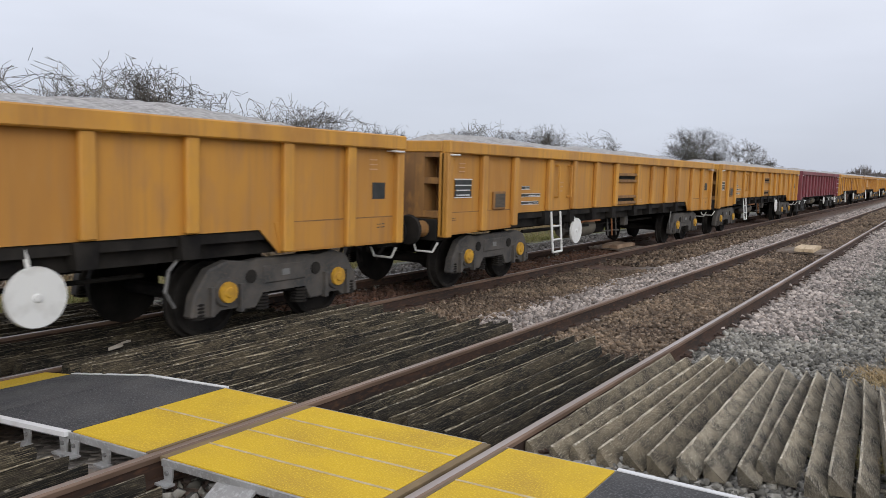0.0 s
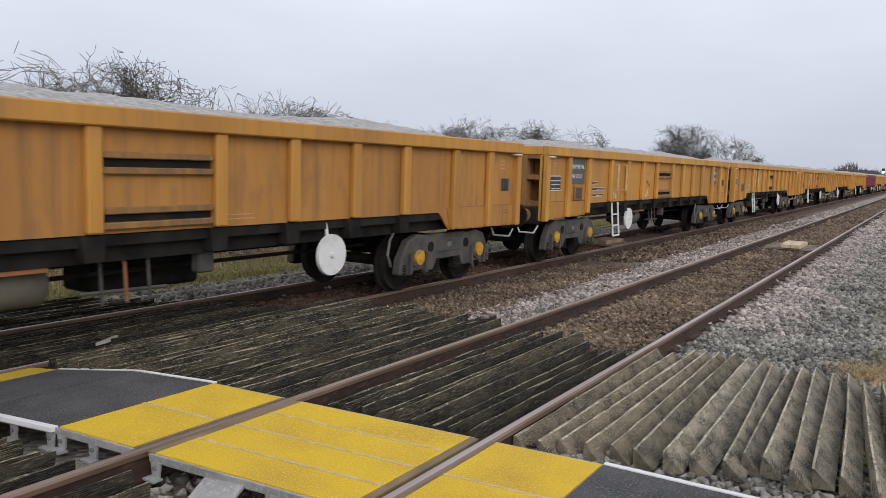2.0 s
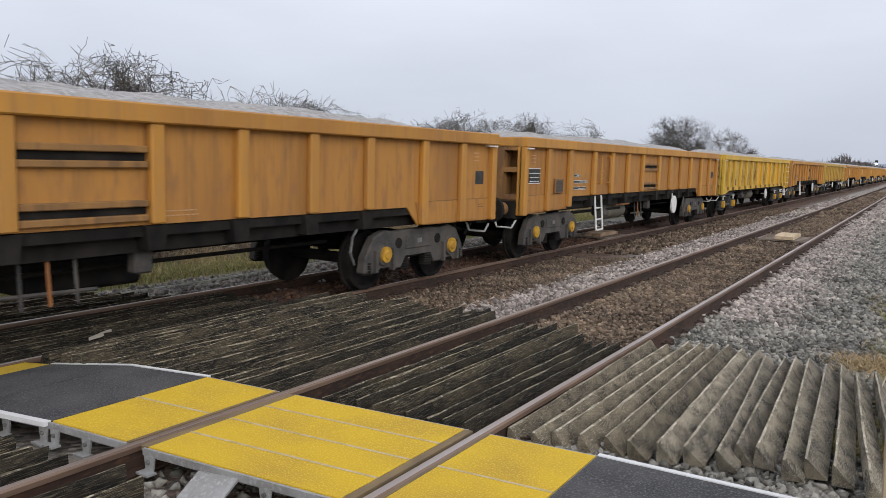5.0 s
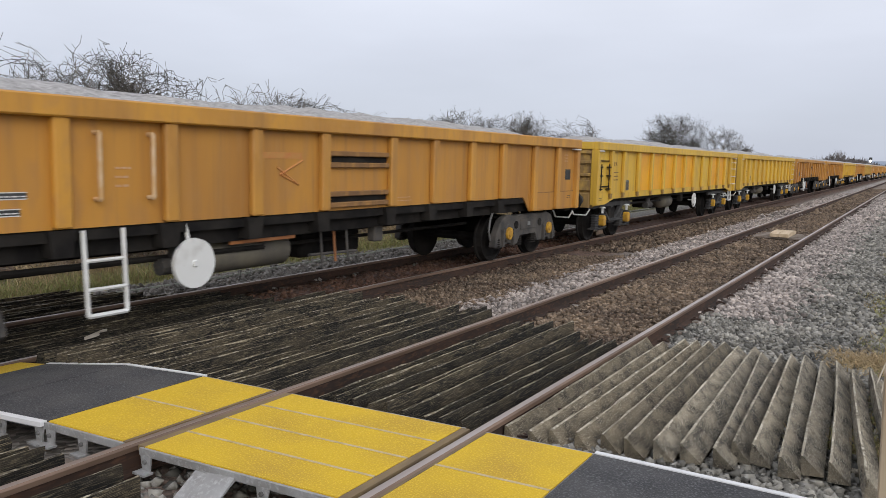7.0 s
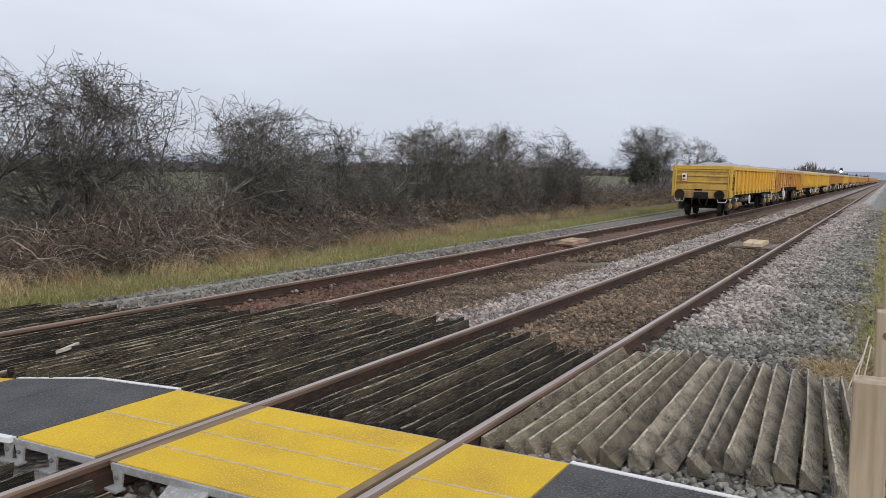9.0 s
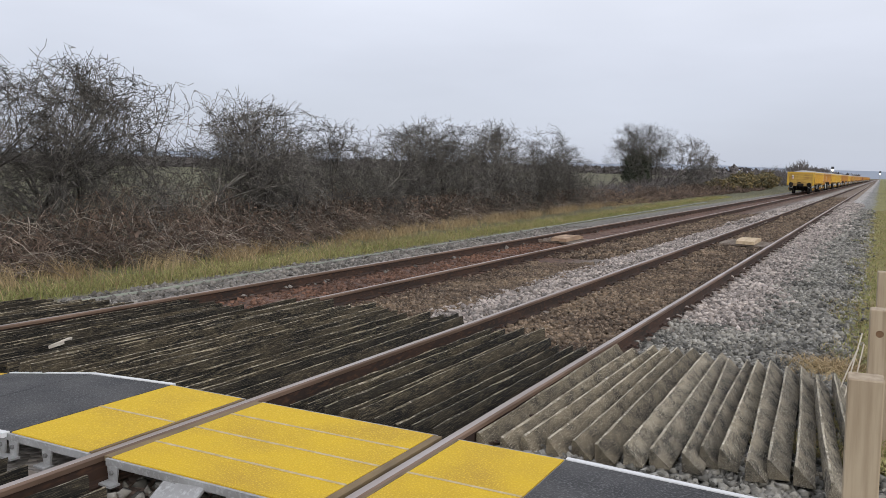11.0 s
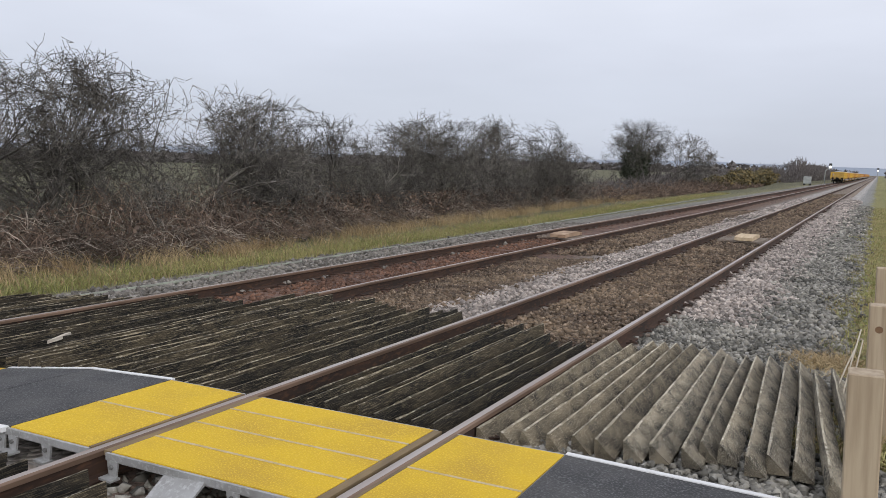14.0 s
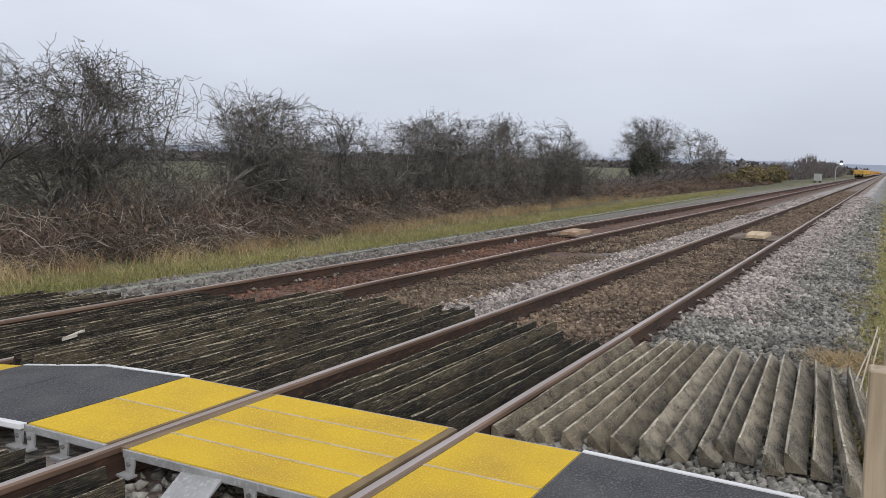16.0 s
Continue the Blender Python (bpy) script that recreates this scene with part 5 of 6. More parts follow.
def wagon(kind, skin, rib, dirty, label, seed, panels=None, disc=9.83, extras=()):
    random.seed(seed)
    wg = tagged(new("ballast_wagon"), label, "railway wagon", "wagons of the train")
    ribs = RIBS_O if kind == "o" else RIBS_Y
    low = lower_edge(kind)
    for s in (-1, 1):
        side = piece(("side", kind, s), "side_wall", lambda bm: slab(bm, low + [(LONG, 2.13), (0.0, 2.13)], *sorted((s * 1.215, s * 1.19))), skin, wg)
        # crease strip along the foot of the side
        if kind == "y":
            piece(("skirt", s), "skirt", lambda bm: slab(bm, low + [(LONG, 1.13), (0.0, 1.13)], *sorted((s * 1.218, s * 1.228))), rib, side)
        else:
            piece(("crease", s), "lower_panel", lambda bm: slab(bm, [(0.1, 0.93), (2.06, 0.95), (2.06, 1.24), (0.1, 1.24)], *sorted((s * 1.217, s * 1.226))), skin, side)
            piece(("crease2", s), "lower_panel", lambda bm: slab(bm, [(12.5, 0.92), (LONG, 0.9), (LONG, 1.24), (12.4, 1.24)], *sorted((s * 1.217, s * 1.226))), skin, side)
        bounds = [0.1] + ribs + [LONG - 0.1]
        if panels and s > 0:
            for i in panels:
                piece(("panel", kind, i), "panel", lambda bm: box(bm, 1.217, 1.223, bounds[i] + 0.02, bounds[i + 1] - 0.02, 1.14, 2.10), "yellow_panel", side, "deep orange-yellow repainted panel")
        rb = None
        for y in ribs:
            z0 = float(np.interp(y, [a for a, _ in low], [b for _, b in low]))
            if kind == "o":
                def ribm(bm, z0=z0):
                    return box(bm, *sorted((s * 1.215, s * 1.30)), y - 0.075, y + 0.075, z0 + 0.01, 2.12, 0.015)
            else:
                def ribm(bm, z0=z0):
                    box(bm, *sorted((s * 1.215, s * 1.30)), y - 0.075, y + 0.075, 1.12, 2.12, 0.015)
                    return bm
            rb = piece(("rib", kind, s, y), "rib", ribm, rib, side)
            if kind == "y":
                piece(("foot", s, y), "rib_foot", lambda bm: slab(bm, [(y - 0.075, 1.12), (y + 0.075, 1.12), (y + 0.03, 1.0), (y - 0.03, 1.0)], *sorted((s * 1.225, s * 1.285))), dirty, rb)
            elif 2.3 < y < 12.1:
                piece(("gusset", s, y), "solebar_bracket", lambda bm: slab(bm, [(y - 0.12, 1.165), (y + 0.12, 1.165), (y + 0.09, 0.93), (y - 0.09, 0.93)], *sorted((s * 1.08, s * 1.25))), "under", rb, "black bracket under the rib")
        for y in (0.07, LONG - 0.07):
            piece(("corner", kind, s, y), "corner_post", lambda bm: box(bm, *sorted((s * 1.13, s * 1.305)), y - 0.07, y + 0.07, 0.88, 2.12, 0.015), rib, side)
        for y in (0.16, LONG - 0.16):
            piece(("hook", s, y), "corner_hook", lambda bm: rod(bm, [(s * 1.22, y - 0.12, 2.09), (s * 1.33, y - 0.1, 2.085), (s * 1.33, y + 0.1, 2.085), (s * 1.22, y + 0.12, 2.09)], 0.014, 6), "white", side, "white rope hook")
    # the rim round the top
    def rim(bm):
        for s in (-1, 1):
            box(bm, *sorted((s * 1.18, s * HALF)), 0.0, LONG, 2.11, 2.29, 0.015)
        for y in (0.0, LONG - 0.14):
            box(bm, -1.18, 1.18, y, y + 0.14, 2.12, 2.285, 0.012)
        return bm
    piece(("rim", kind), "top_rim", rim, rib, wg, "paint-worn top rail")
    piece(("floor",), "floor", lambda bm: box(bm, -1.19, 1.19, 0.1, LONG - 0.1, 1.06, 1.16), "under", wg)
    for end in (-1, 1):
        y0 = 0.0 if end < 0 else LONG

        f = lambda d: y0 - end * d
        yy = lambda a, b: sorted((f(a), f(b)))
        paint = "yellow_worn" if kind == "y" and "tail" in extras else dirty
        if kind == "o":
            ew = piece(("end", kind, end), "end_wall", lambda bm: box(bm, -0.86, 0.86, *yy(0.02, 0.06), 1.16, 2.12), paint, wg, "stained end wall")
            piece(("endledge", end), "ledge", lambda bm: box(bm, -1.14, 1.14, *yy(0.05, 0.3), 1.12, 1.158), paint, ew)
            for s in (-1, 1):
                piece(("endback", end, s), "recess_back", lambda bm: box(bm, *sorted((s * 0.864, s * 1.188)), *yy(0.34, 0.38), 1.16, 2.12), paint, ew)
                piece(("endweb", end, s), "recess_side", lambda bm: box(bm, *sorted((s * 0.84, s * 0.86)), *yy(0.062, 0.36), 1.16, 2.12), paint, ew)
                for z0, z1 in ((1.162, 1.26), (1.66, 1.75), (2.05, 2.12)):
                    piece(("endstep", end, s, z0), "end_step", lambda bm: box(bm, *sorted((s * 0.862, s * 1.128)), *yy(0.02, 0.338), z0, z1), paint, ew)
        else:
            ew = piece(("end", kind, end), "end_wall", lambda bm: box(bm, -1.128, 1.128, *yy(0.05, 0.09), 1.16, 2.12), paint, wg, "stained end wall")
            piece(("endfoot", end), "end_skirt", lambda bm: box(bm, -1.128, 1.128, *yy(0.02, 0.1), 0.86, 1.158), paint, ew)
            for z in (1.20, 1.52, 1.80, 2.02):
                piece(("endrib", end, z), "end_rib", lambda bm: box(bm, -1.126, 1.126, *yy(0.0, 0.048), z, z + 0.07 if z > 1.3 else z + 0.24, 0.01), paint, ew)
        buffers(wg, end, kind, dirty)
        bogie(wg, 1.73 if end < 0 else (12.68 if kind == "o" else 12.79), kind, "under" if "grey_boxes" in extras or skin == "maroon" else "axle_yellow")
    # underframe
    def sole(bm):
        for s in (-1, 1):
            box(bm, *sorted((s * 1.0, s * 1.08)), 0.3, LONG - 0.3, 0.90, 1.14)
        box(bm, -0.28, 0.28, 0.3, LONG - 0.3, 0.84, 1.10)
        for y in (3.4, 5.2, 7.2, 9.2, 11.0):
            box(bm, -1.05, 1.05, y - 0.06, y + 0.06, 0.9, 1.1)
        rod(bm, [(0.6, 3.2, 0.72), (0.6, 11.2, 0.72)], 0.025, 6)
        rod(bm, [(-0.5, 3.2, 0.66), (-0.5, 11.2, 0.66)], 0.025, 6)
        rod(bm, [(0.95, 3.0, 0.80), (0.95, 6.0, 0.78)], 0.03, 6)
        box(bm, -0.3, 0.3, 7.3, 8.6, 0.45, 0.8, 0.04)
        return bm
    piece(("sole", kind), "solebar", sole, "under", wg, "black underframe with brake rods")
    ty, tl_ = (6.65, 0.72) if kind == "y" else (5.2, 1.25)
    piece(("tank", kind), "air_tank", lambda bm: lathe_y(bm, 0.75, 0.72, [(ty - 0.09, 0.06), (ty - 0.05, 0.15), (ty, 0.2), (ty + tl_, 0.2), (ty + tl_ + 0.05, 0.15), (ty + tl_ + 0.09, 0.06)], 18), "tank", wg, "dusty air tank", True)

    piece(("gearbox", kind), "brake_cylinder", lambda bm: box(tube(bm, (0.98, 4.55, 0.70), (0.98, 4.98, 0.70), 0.085, sides=12), 0.94, 1.03, 4.68, 4.86, 0.70, 0.95, 0.02), "bogie", wg, "dusty brake cylinder")
    piece(("valve", kind), "brake_valve", lambda bm: box(bm, 0.9, 1.04, 8.0, 8.2, 0.68, 0.95, 0.02), "under" if kind == "y" else "bogie", wg)
    if kind == "o":
        for y in (6.9, 7.15, 7.4):
            piece(("lever", kind, y), "brake_lever", lambda bm: rod(bm, [(1.02, y, 0.95), (1.06, y, 0.5)], 0.018, 6), "brown" if y == 7.15 else "bogie", wg)
        piece(("lrod", kind), "brake_rod", lambda bm: rod(bm, [(1.02, 6.7, 0.62), (1.04, 7.6, 0.60)], 0.02, 6), "bogie", wg)
    if kind == "o":
        piece(("beamo",), "lever_guard", lambda bm: box(bm, 1.04, 1.07, 5.4, 6.4, 0.86, 0.96), "brown", wg, "rusty brown strip")
        # ladder, grab rails, louvred bay, brake disc
        by = -0.04
        lad = piece(("ladder", by), "ladder", lambda bm: rod(rod(bm, [(1.22, 3.57 - by, 1.15), (1.30, 3.55 - by, 0.40), (1.30, 3.93 - by, 0.40), (1.22, 3.96 - by, 1.15)], 0.022, 6), [(1.25, 3.56 - by, 0.88), (1.25, 3.95 - by, 0.88)], 0.018, 6), "white", wg, "white access ladder")
        piece(("rung2", by), "rung", lambda bm: tube(bm, (1.28, 3.56 - by, 0.63), (1.28, 3.94 - by, 0.63), 0.018, sides=6), "white", lad)
        for y in (3.70 - by, 4.24 - by):
            piece(("grab", y, "pale_grabs" in extras), "grab_rail", lambda bm: rod(bm, [(1.22, y, 2.0), (1.30, y, 2.0), (1.30, y, 1.42), (1.22, y, 1.42)], 0.022, 6), "grab_pale" if "pale_grabs" in extras else rib, wg, "grab rail")
        piece(("stencil", by), "lettering", lambda bm: plank_bars(bm, 1.217, 3.9 - by, 4.06 - by, 1.52, 1.76, 3), "graffiti", wg)
        for z in (1.21, 1.345, 1.70, 1.84):
            piece(("louvre", z), "slat", lambda bm: box(bm, 1.217, 1.27, 6.80, 8.00, z, z + 0.062, 0.008), dirty, wg, "slat of the access bay")
        # black strips on the wall paint the shade between the slat pairs
        piece(("lougap",), "bay_back", lambda bm: box(box(bm, 1.216, 1.219, 6.80, 8.00, 1.274, 1.343), 1.216, 1.219, 6.80, 8.00, 1.764, 1.838), "under", wg)
        dk = piece(("disc", disc), "brake_disc", lambda bm: tube(tube(bm, (1.20, disc, 0.74), (1.24, disc, 0.74), 0.255, 0.25, 32), (1.24, disc, 0.74), (1.26, disc, 0.74), 0.04, 0.03, 10), "white", wg, "white brake wheel disc")
        piece(("stalk", disc), "stalk", lambda bm: rod(bm, [(1.19, disc, 0.72), (1.17, disc - 0.06, 1.14)], 0.022, 6), "white", dk)
        hose = [(1.1, 11.20, 0.45), (1.14, 11.07, 0.62), (1.14, 11.11, 0.82), (1.1, 11.30, 0.97)]
        piece(("hose",), "hose", lambda bm: rod(bm, hose, 0.018, 6), "grey_steel", wg, "grey air hose")
        # plates and lettering bars
        pl = piece(("plate",), "data_plate", lambda bm: box(box(box(bm, 1.227, 1.231, 0.30, 0.76, 1.65, 1.72), 1.227, 1.231, 0.30, 0.76, 1.575, 1.635), 1.227, 1.231, 0.30, 0.76, 1.47, 1.56), "black_plate", wg, "black data plate")
        piece(("platebars",), "plate_lettering", lambda bm: plank_bars(box(box(box(bm, 1.232, 1.234, 0.28, 0.78, 1.725, 1.74), 1.232, 1.234, 0.28, 0.78, 1.452, 1.466), 1.232, 1.234, 0.30, 0.76, 1.635, 1.65), 1.232, 0.34, 0.72, 1.485, 1.63, 2), "white", pl)
        piece(("warn",), "warning_sticker", lambda bm: plank_bars(bm, 1.228, 0.40, 0.58, 1.84, 2.02, 3, False), "graffiti", wg, "faded warning sticker")
        ha = piece(("hatch",), "hatch", lambda bm: box(bm, 1.216, 1.262, 1.42, 1.80, 1.25, 1.54, 0.012), "orange_dirty", wg, "dirty label frame")
        piece(("hatchin",), "label_card", lambda bm: box(bm, 1.262, 1.266, 1.455, 1.765, 1.285, 1.505), "card_dark", ha)
        for i, (w, z) in enumerate(((0.30, 1.565), (0.72, 1.435), (0.66, 1.30))):
            pl = piece(("strip", i), "lettering_strip", lambda bm: box(bm, 1.2165, 1.2185, 2.42, 2.42 + w, z, z + 0.062), "black_plate", wg, "black strip with white lettering")
            piece(("stripbars", i), "plate_lettering", lambda bm: plank_bars(box(box(bm, 1.219, 1.2205, 2.42, 2.42 + w, z, z + 0.008), 1.219, 1.2205, 2.42, 2.42 + w, z + 0.054, z + 0.062), 1.219, 2.44 + w * 0.35, 2.41 + w, z + 0.02, z + 0.062, 1), "white", pl)
        piece(("fwarn",), "warning_sticker", lambda bm: plank_bars(bm, 1.217, 14.02, 14.18, 1.84, 2.02, 3, False), "graffiti", wg, "faded warning sticker")
        for y0, y1 in ((0.15, 2.02), (12.64, 14.5)):
            piece(("seam", y0), "seam", lambda bm: box(bm, 1.2262, 1.2285, y0, y1, 1.232, 1.246), "orange_dirty", wg, "dirt-lined seam")
        piece(("bars2",), "lettering", lambda bm: plank_bars(bm, 1.217, 8.1, 8.6, 1.24, 1.33, 2), "graffiti", wg)
        piece(("axmark",), "end_marking", lambda bm: plank_bars(bm, 1.228, 0.24, 0.36, 1.12, 1.18, 2), "black_plate", wg)
        piece(("axmark2",), "end_marking", lambda bm: plank_bars(bm, 1.228, 14.18, 14.36, 1.1, 1.18, 2), "black_plate", wg)
        piece(("fsign",), "end_label", lambda bm: plank_bars(box(bm, 1.2165, 1.219, 14.08, 14.34, 1.47, 1.68), 1.22, 14.10, 14.32, 1.49, 1.66, 4), "black_plate", wg, "small dark label")
    else:
        hw = piece(("ring", disc), "hand_wheel", lambda bm: wheel_ring(bm, 1.24, disc, 0.71, 0.2), "white", wg, "white spoked hand wheel")
        piece(("stalk", disc), "stalk", lambda bm: rod(bm, [(1.05, disc, 0.71), (1.22, disc, 0.71)], 0.022, 6), "white", hw)
        for i, z in enumerate((1.14, 1.42, 1.70, 1.93)):
            piece(("rungy", i), "rung", lambda bm: rod(bm, [(1.22, 14.08, z), (1.31, 14.10, z), (1.31, 14.60, z), (1.22, 14.62, z)], 0.014, 6), "white", wg, "white climbing rung")
        piece(("stepy",), "step", lambda bm: rod(rod(bm, [(1.18, 14.08, 0.9), (1.2, 14.08, 0.52), (1.2, 14.48, 0.52), (1.18, 14.48, 0.9)], 0.025, 6), [(1.2, 14.08, 0.55), (1.05, 14.08, 0.55)], 0.02, 6), "white", wg, "white shunter's step")
        ha = piece(("hatchy",), "hatch", lambda bm: box(bm, 1.216, 1.255, 1.94, 2.28, 1.17, 1.42, 0.012), "grey_plate", wg, "grey label frame")
        piece(("hatchyin",), "label_card", lambda bm: box(bm, 1.255, 1.259, 1.97, 2.25, 1.19, 1.375), "card_dark", ha)
        piece(("ybars",), "lettering", lambda bm: plank_bars(bm, 1.217, 1.10, 1.56, 1.42, 1.68, 3), "ink", wg, "rows of small black lettering")
        if skin == "yellow":
            writing("MLA", 0.15, wg, "ink", Matrix.Translation((1.218, 1.32, 1.80)) @ pose(0, 0, 0, 90, 0, 90))
        piece(("ywarn",), "warning_sticker", lambda bm: plank_bars(bm, 1.217, 1.12, 1.2, 1.94, 2.05, 2, False), "graffiti_red", wg)
        piece(("ymark",), "end_marking", lambda bm: plank_bars(bm, 1.229, 0.2, 0.55, 0.98, 1.06, 2), "black_plate", wg)
        piece(("ylab",), "end_label", lambda bm: plank_bars(bm, 1.224, 13.18, 13.38, 1.42, 1.60, 4), "black_plate", wg, "small dark label")
    if "rear_door" in extras:
        def latch(bm):
            for z in (1.28, 1.86):
                box(bm, 1.20, 1.25, 0.25, 0.86, z, z + 0.022)
            for y in (0.3, 0.8):
                tube(bm, (1.27, y, 1.2), (1.27, y, 1.8), 0.014, sides=8)
            for z in (1.22, 1.52, 1.72):
                box(bm, 1.22, 1.29, 0.22, 0.36, z, z + 0.025)
                box(bm, 1.22, 1.29, 0.74, 0.88, z, z + 0.025)
            return bm
        piece(("latch",), "door_latch", latch, "under", wg, "black latch bars of the corner door")
    if "scrapes" in extras or "few_scrapes" in extras:
        thin = "few_scrapes" in extras

        def scrapes(bm):
            for i in range(len(bounds) - 1):
                if panels and i in panels:
                    continue
                a0, a1 = bounds[i] + 0.12, bounds[i + 1] - 0.12
                for _ in range(random.randint(1, 2)):
                    cy, cz = random.uniform(a0, a1), random.uniform(1.2, 1.4)
                    for _ in range(random.randint(2, 4) if thin else random.randint(8, 15)):
                        ang = random.gauss(0.5, 0.4) if thin else random.gauss(1.4, 0.55)
                        ln = random.uniform(0.08, 0.24 if thin else 0.42)
                        w = random.uniform(0.003, 0.008)
                        p = Vector((1.2185, min(a1, max(a0, cy + random.gauss(0, 0.16))), cz + random.uniform(-0.06, 0.12)))
                        for _ in range(2):
                            d = Vector((0, math.cos(ang), math.sin(ang)))
                            q = p + d * ln * 0.5
                            q.y, q.z = min(a1, max(a0, q.y)), max(1.15, q.z)
                            n = Vector((0, -d.z, d.y)) * w
                            bm.faces.new([bm.verts.new(v) for v in (p - n, q - n * 0.6, q + n * 0.6, p + n)])
                            p, ang = q, ang + random.gauss(0, 0.35)
            return bm
        piece(("scrapes", seed), "scrape_mark", scrapes, "scratch", wg, "rusty scrapes through the paint")
    if "graffiti" in extras:
        def tag(bm):
            for cy in (3.55, 3.75, 3.95, 5.8, 6.02):
                pts = [(1.219, cy + 0.11 * math.cos(a * 1.3 + cy * 9), 1.33 + 0.10 * math.sin(a * 2.1 + cy * 5)) for a in np.linspace(0, 5, 12)]
                rod(bm, pts, 0.014, 4)
            return bm
        piece(("tag",), "paint_mark", tag, "graffiti_white", wg, "faded white spray paint squiggles")
    if "red_mark" in extras:
        piece(("redmark",), "paint_mark", lambda bm: rod(box(bm, 1.2165, 1.219, 5.62, 6.35, 1.80, 1.87), [(1.219, 5.95, 1.7), (1.219, 6.3, 1.5), (1.219, 6.0, 1.62), (1.219, 6.36, 1.78)], 0.013, 4), "graffiti_red", wg, "faded red lettering")
    if "white_card" in extras:
        piece(("card",), "white_patch", lambda bm: box(bm, 1.2165, 1.2185, 7.78, 8.26, 1.58, 1.82), "white", wg, "white painted patch")
    if "scrap_rear" in extras or "scrap_both" in extras:
        spots = [(1.545, 1.83)] + ([(12.85, 1.78)] if "scrap_both" in extras else [])
        for cy, cz in spots:
            sg = piece(("scrap", cy), "sign", lambda bm: box(bm, 1.217, 1.222, cy - 0.42, cy + 0.42, cz - 0.26, cz + 0.26), "grey_plate", wg, "slate grey sign with white words")
            writing("SCRAP METAL", 0.125, sg, "white", Matrix.Translation((1.223, cy, cz + 0.09)) @ pose(0, 0, 0, 90, 0, 90))
            writing("USE ONLY", 0.125, sg, "white", Matrix.Translation((1.223, cy, cz - 0.1)) @ pose(0, 0, 0, 90, 0, 90))
    if "tail" in extras:
        tl = piece(("lampbox",), "tail_lamp", lambda bm: box(bm, -0.84, -0.66, -0.14, -0.0, 1.58, 1.92, 0.012), "white", wg, "white tail lamp with red lens")
        piece(("lens",), "lamp_lens", lambda bm: tube(bm, (-0.75, -0.15, 1.80), (-0.75, -0.135, 1.80), 0.06, sides=16), "under", tl)
        piece(("lred",), "red_band", lambda bm: box(bm, -0.82, -0.68, -0.145, -0.135, 1.61, 1.69), "red", tl)
        # a black block on the end wall stands for a recess in shade
        piece(("notch",), "notch", lambda bm: box(bm, -0.3, 0.05, -0.012, 0.03, 1.16, 1.24), "under", wg)
    piece(("load", seed % 3), "stone_load", lambda bm: load_mesh(bm, 3.7 * (seed % 3) + 1), "load", wg, "heaped pale grey crushed stone")
    return wg


def wheel_ring(bm, x, y, z, r):
    n = 22
    for i in range(n):
        a, b = 2 * math.pi * i / n, 2 * math.pi * (i + 1) / n
        tube(bm, (x, y + r * math.cos(a), z + r * math.sin(a)), (x, y + r * math.cos(b), z + r * math.sin(b)), 0.024, sides=6)
    for i in range(5):
        a = 2 * math.pi * i / 5 + 0.3
        tube(bm, (x, y, z), (x, y + r * math.cos(a), z + r * math.sin(a)), 0.02, sides=6)
    tube(bm, (x - 0.02, y, z), (x + 0.03, y, z), 0.05, sides=10)
    return bm


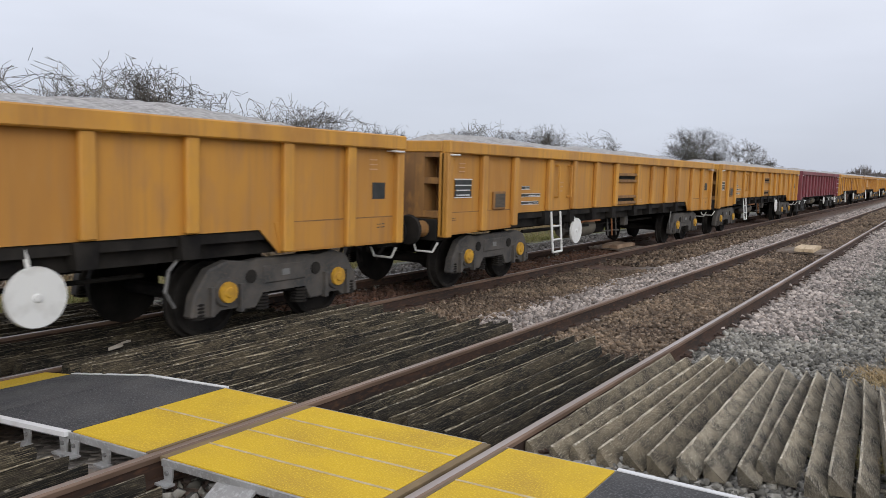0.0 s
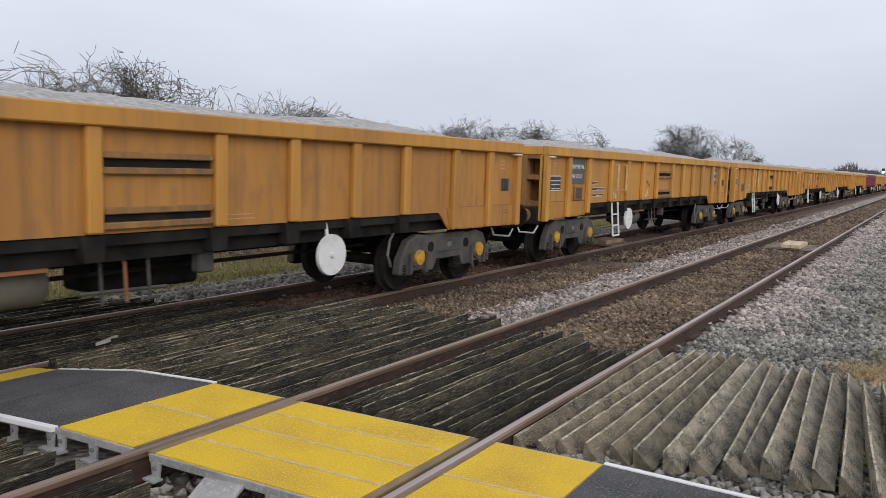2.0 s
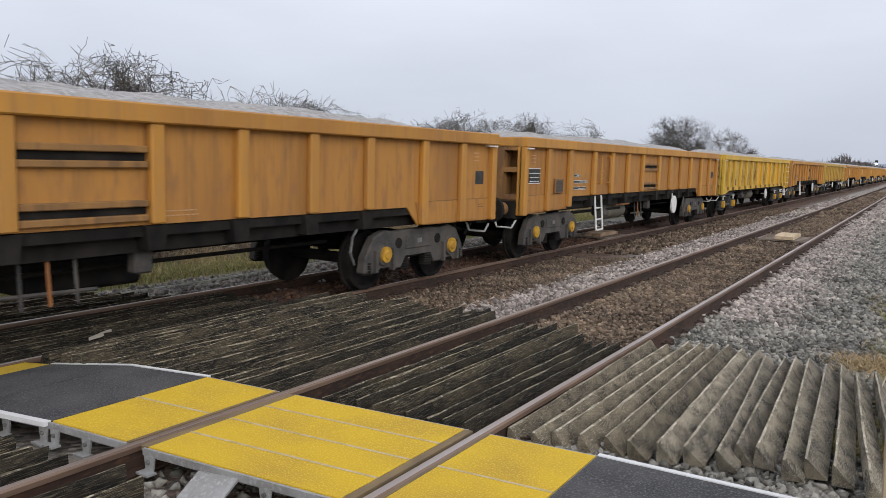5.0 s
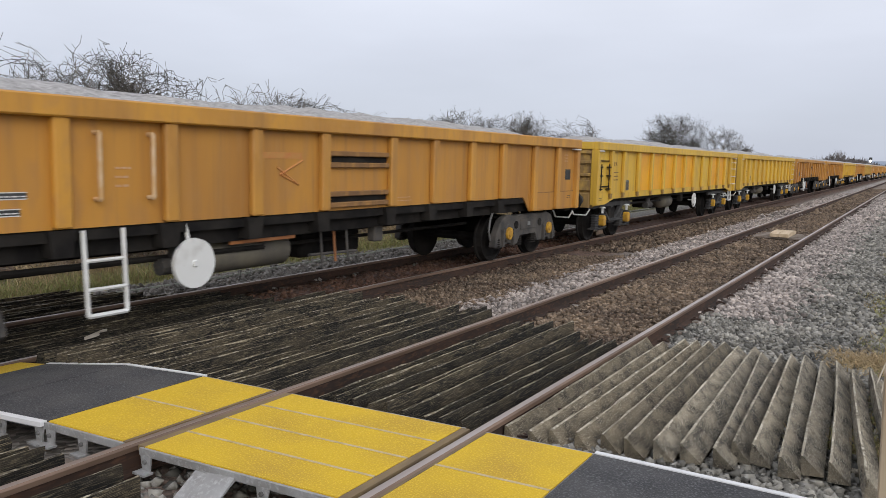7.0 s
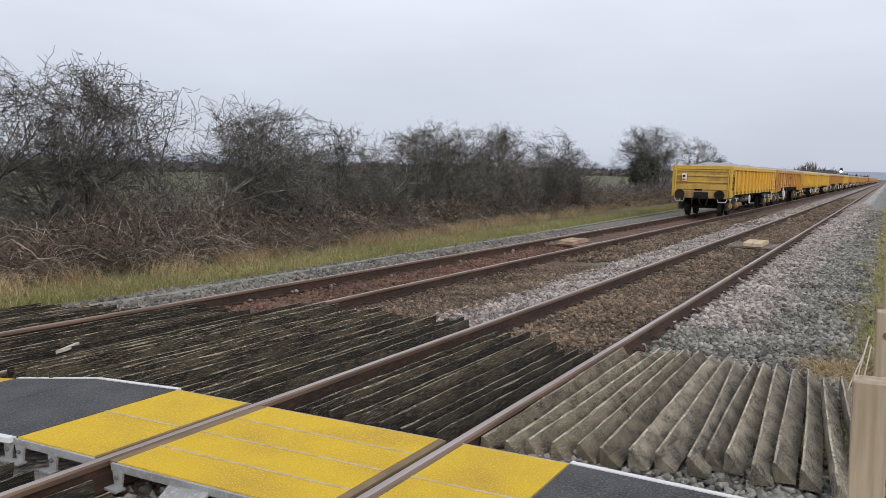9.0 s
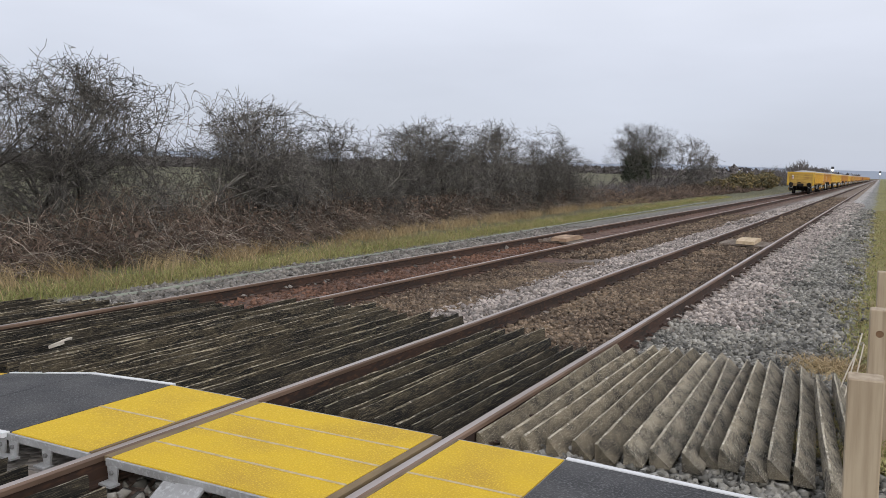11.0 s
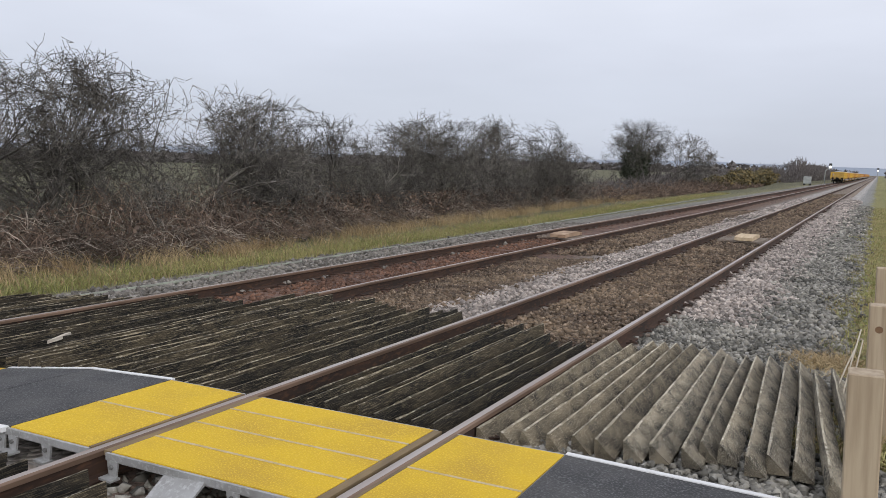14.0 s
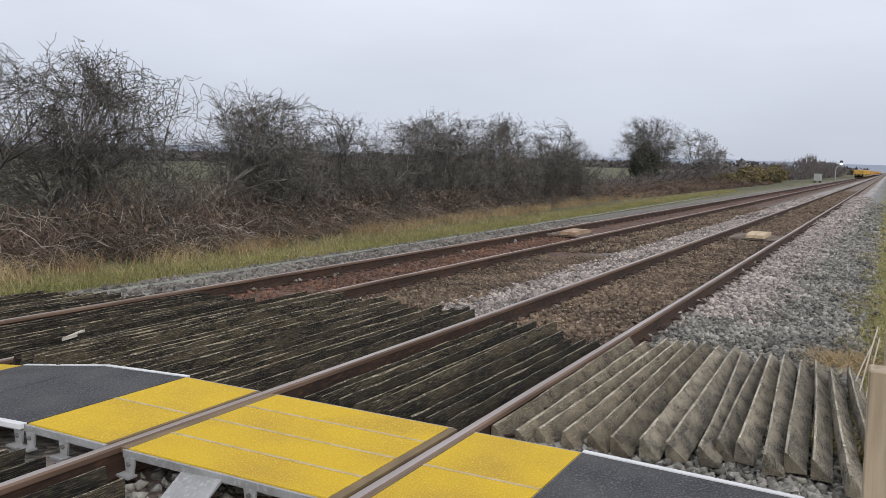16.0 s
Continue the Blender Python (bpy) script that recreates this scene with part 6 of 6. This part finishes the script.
O_LABEL = "orange ribbed ballast wagon heaped with grey stone"
Y_LABEL = "yellow ribbed ballast wagon heaped with grey stone"
ob_ = lambda seed, disc=9.83, ex=(), lab="browned orange ribbed ballast wagon heaped with stone": wagon("o", "orange_brown", "orange", "orange_dirty", lab, seed, disc=disc, extras=ex)
oa = lambda seed, disc=9.83, ex=(), lab=O_LABEL: wagon("o", "orange", "orange_rib", "orange_dirty", lab, seed, disc=disc, extras=ex)
TRAIN = [
    wagon("y", "yellow", "yellow", "yellow_dirty", "bright yellow tail wagon with repainted panels and tail lamp", 1, panels=(2, 3, 4, 5, 6, 7, 8, 9, 10, 11), disc=5.6, extras=("rear_door", "tail")),
    oa(2, 4.79, ("red_mark", "pale_grabs")),
    wagon("y", "yellow", "yellow", "yellow_dirty", "bright yellow ballast wagon with deep orange repainted panels", 3, panels=(3, 4, 5, 6, 7, 10, 11), disc=8.78, extras=("rear_door",)),
    wagon("y", "yellow", "yellow", "yellow_dirty", Y_LABEL, 4, disc=8.78),
    ob_(5, 4.77),
    ob_(6, 9.83),
    wagon("y", "yellow_worn", "yellow", "yellow_dirty", "scraped yellow ballast wagon with repainted panels", 7, panels=(6, 8, 10), disc=8.78, extras=("scrapes",)),
    ob_(8, 9.83),
    wagon("y", "yellow_worn", "yellow_worn", "yellow_dirty", "worn and scraped yellow ballast wagon with a white patch", 9, disc=5.98, extras=("few_scrapes", "white_card", "grey_boxes")),
    ob_(10, 9.83, ("pale_grabs",)),
    oa(11, 4.79, ("scrap_both", "graffiti", "pale_grabs", "red_mark"), "orange ribbed ballast wagon with scrap signs and spray paint"),
    oa(12, 9.83, ("red_mark", "pale_grabs")),
    oa(13, 9.80, ("pale_grabs",)),
    oa(14, 4.77),
    oa(15, 9.83),
    wagon("y", "maroon", "maroon", "maroon", "maroon ribbed ballast wagon heaped with grey stone", 16, disc=8.78),
    wagon("o", "brown", "orange_rib", "brown", "rusty brown and orange ribbed ballast wagon", 17),
]
while len(TRAIN) < 30:
    TRAIN.append(copy_thing(TRAIN[(5, 7, 9, 16, 12)[len(TRAIN) % 5]], pose(0, 0, 0)))

# way of the rear end of the tail wagon along the far track
RUN = [(0, -194.97), (0.5, -182.06), (1, -169.11), (1.5, -156.24), (2, -144.18), (2.5, -131.28), (3, -118.3), (3.5, -105.31), (4, -91.43), (5, -66.36), (6, -41.12), (6.5, -28.32), (7, -15.47), (7.5, -2.47), (8, 10.57), (8.5, 23.25), (9.0, 35.35), (10.0, 61.0), (11.0, 87.8), (11.5, 101.6), (12.5, 131.0), (14.0, 175.0), (16.0, 236.0)]
SPOT = [15.697 * k for k in range(len(TRAIN))]


def motions():
    for k, wg in enumerate(TRAIN):
        walk(wg, [(t, pose(FAR, s + SPOT[k], DROP)) for t, s in RUN])


motions()
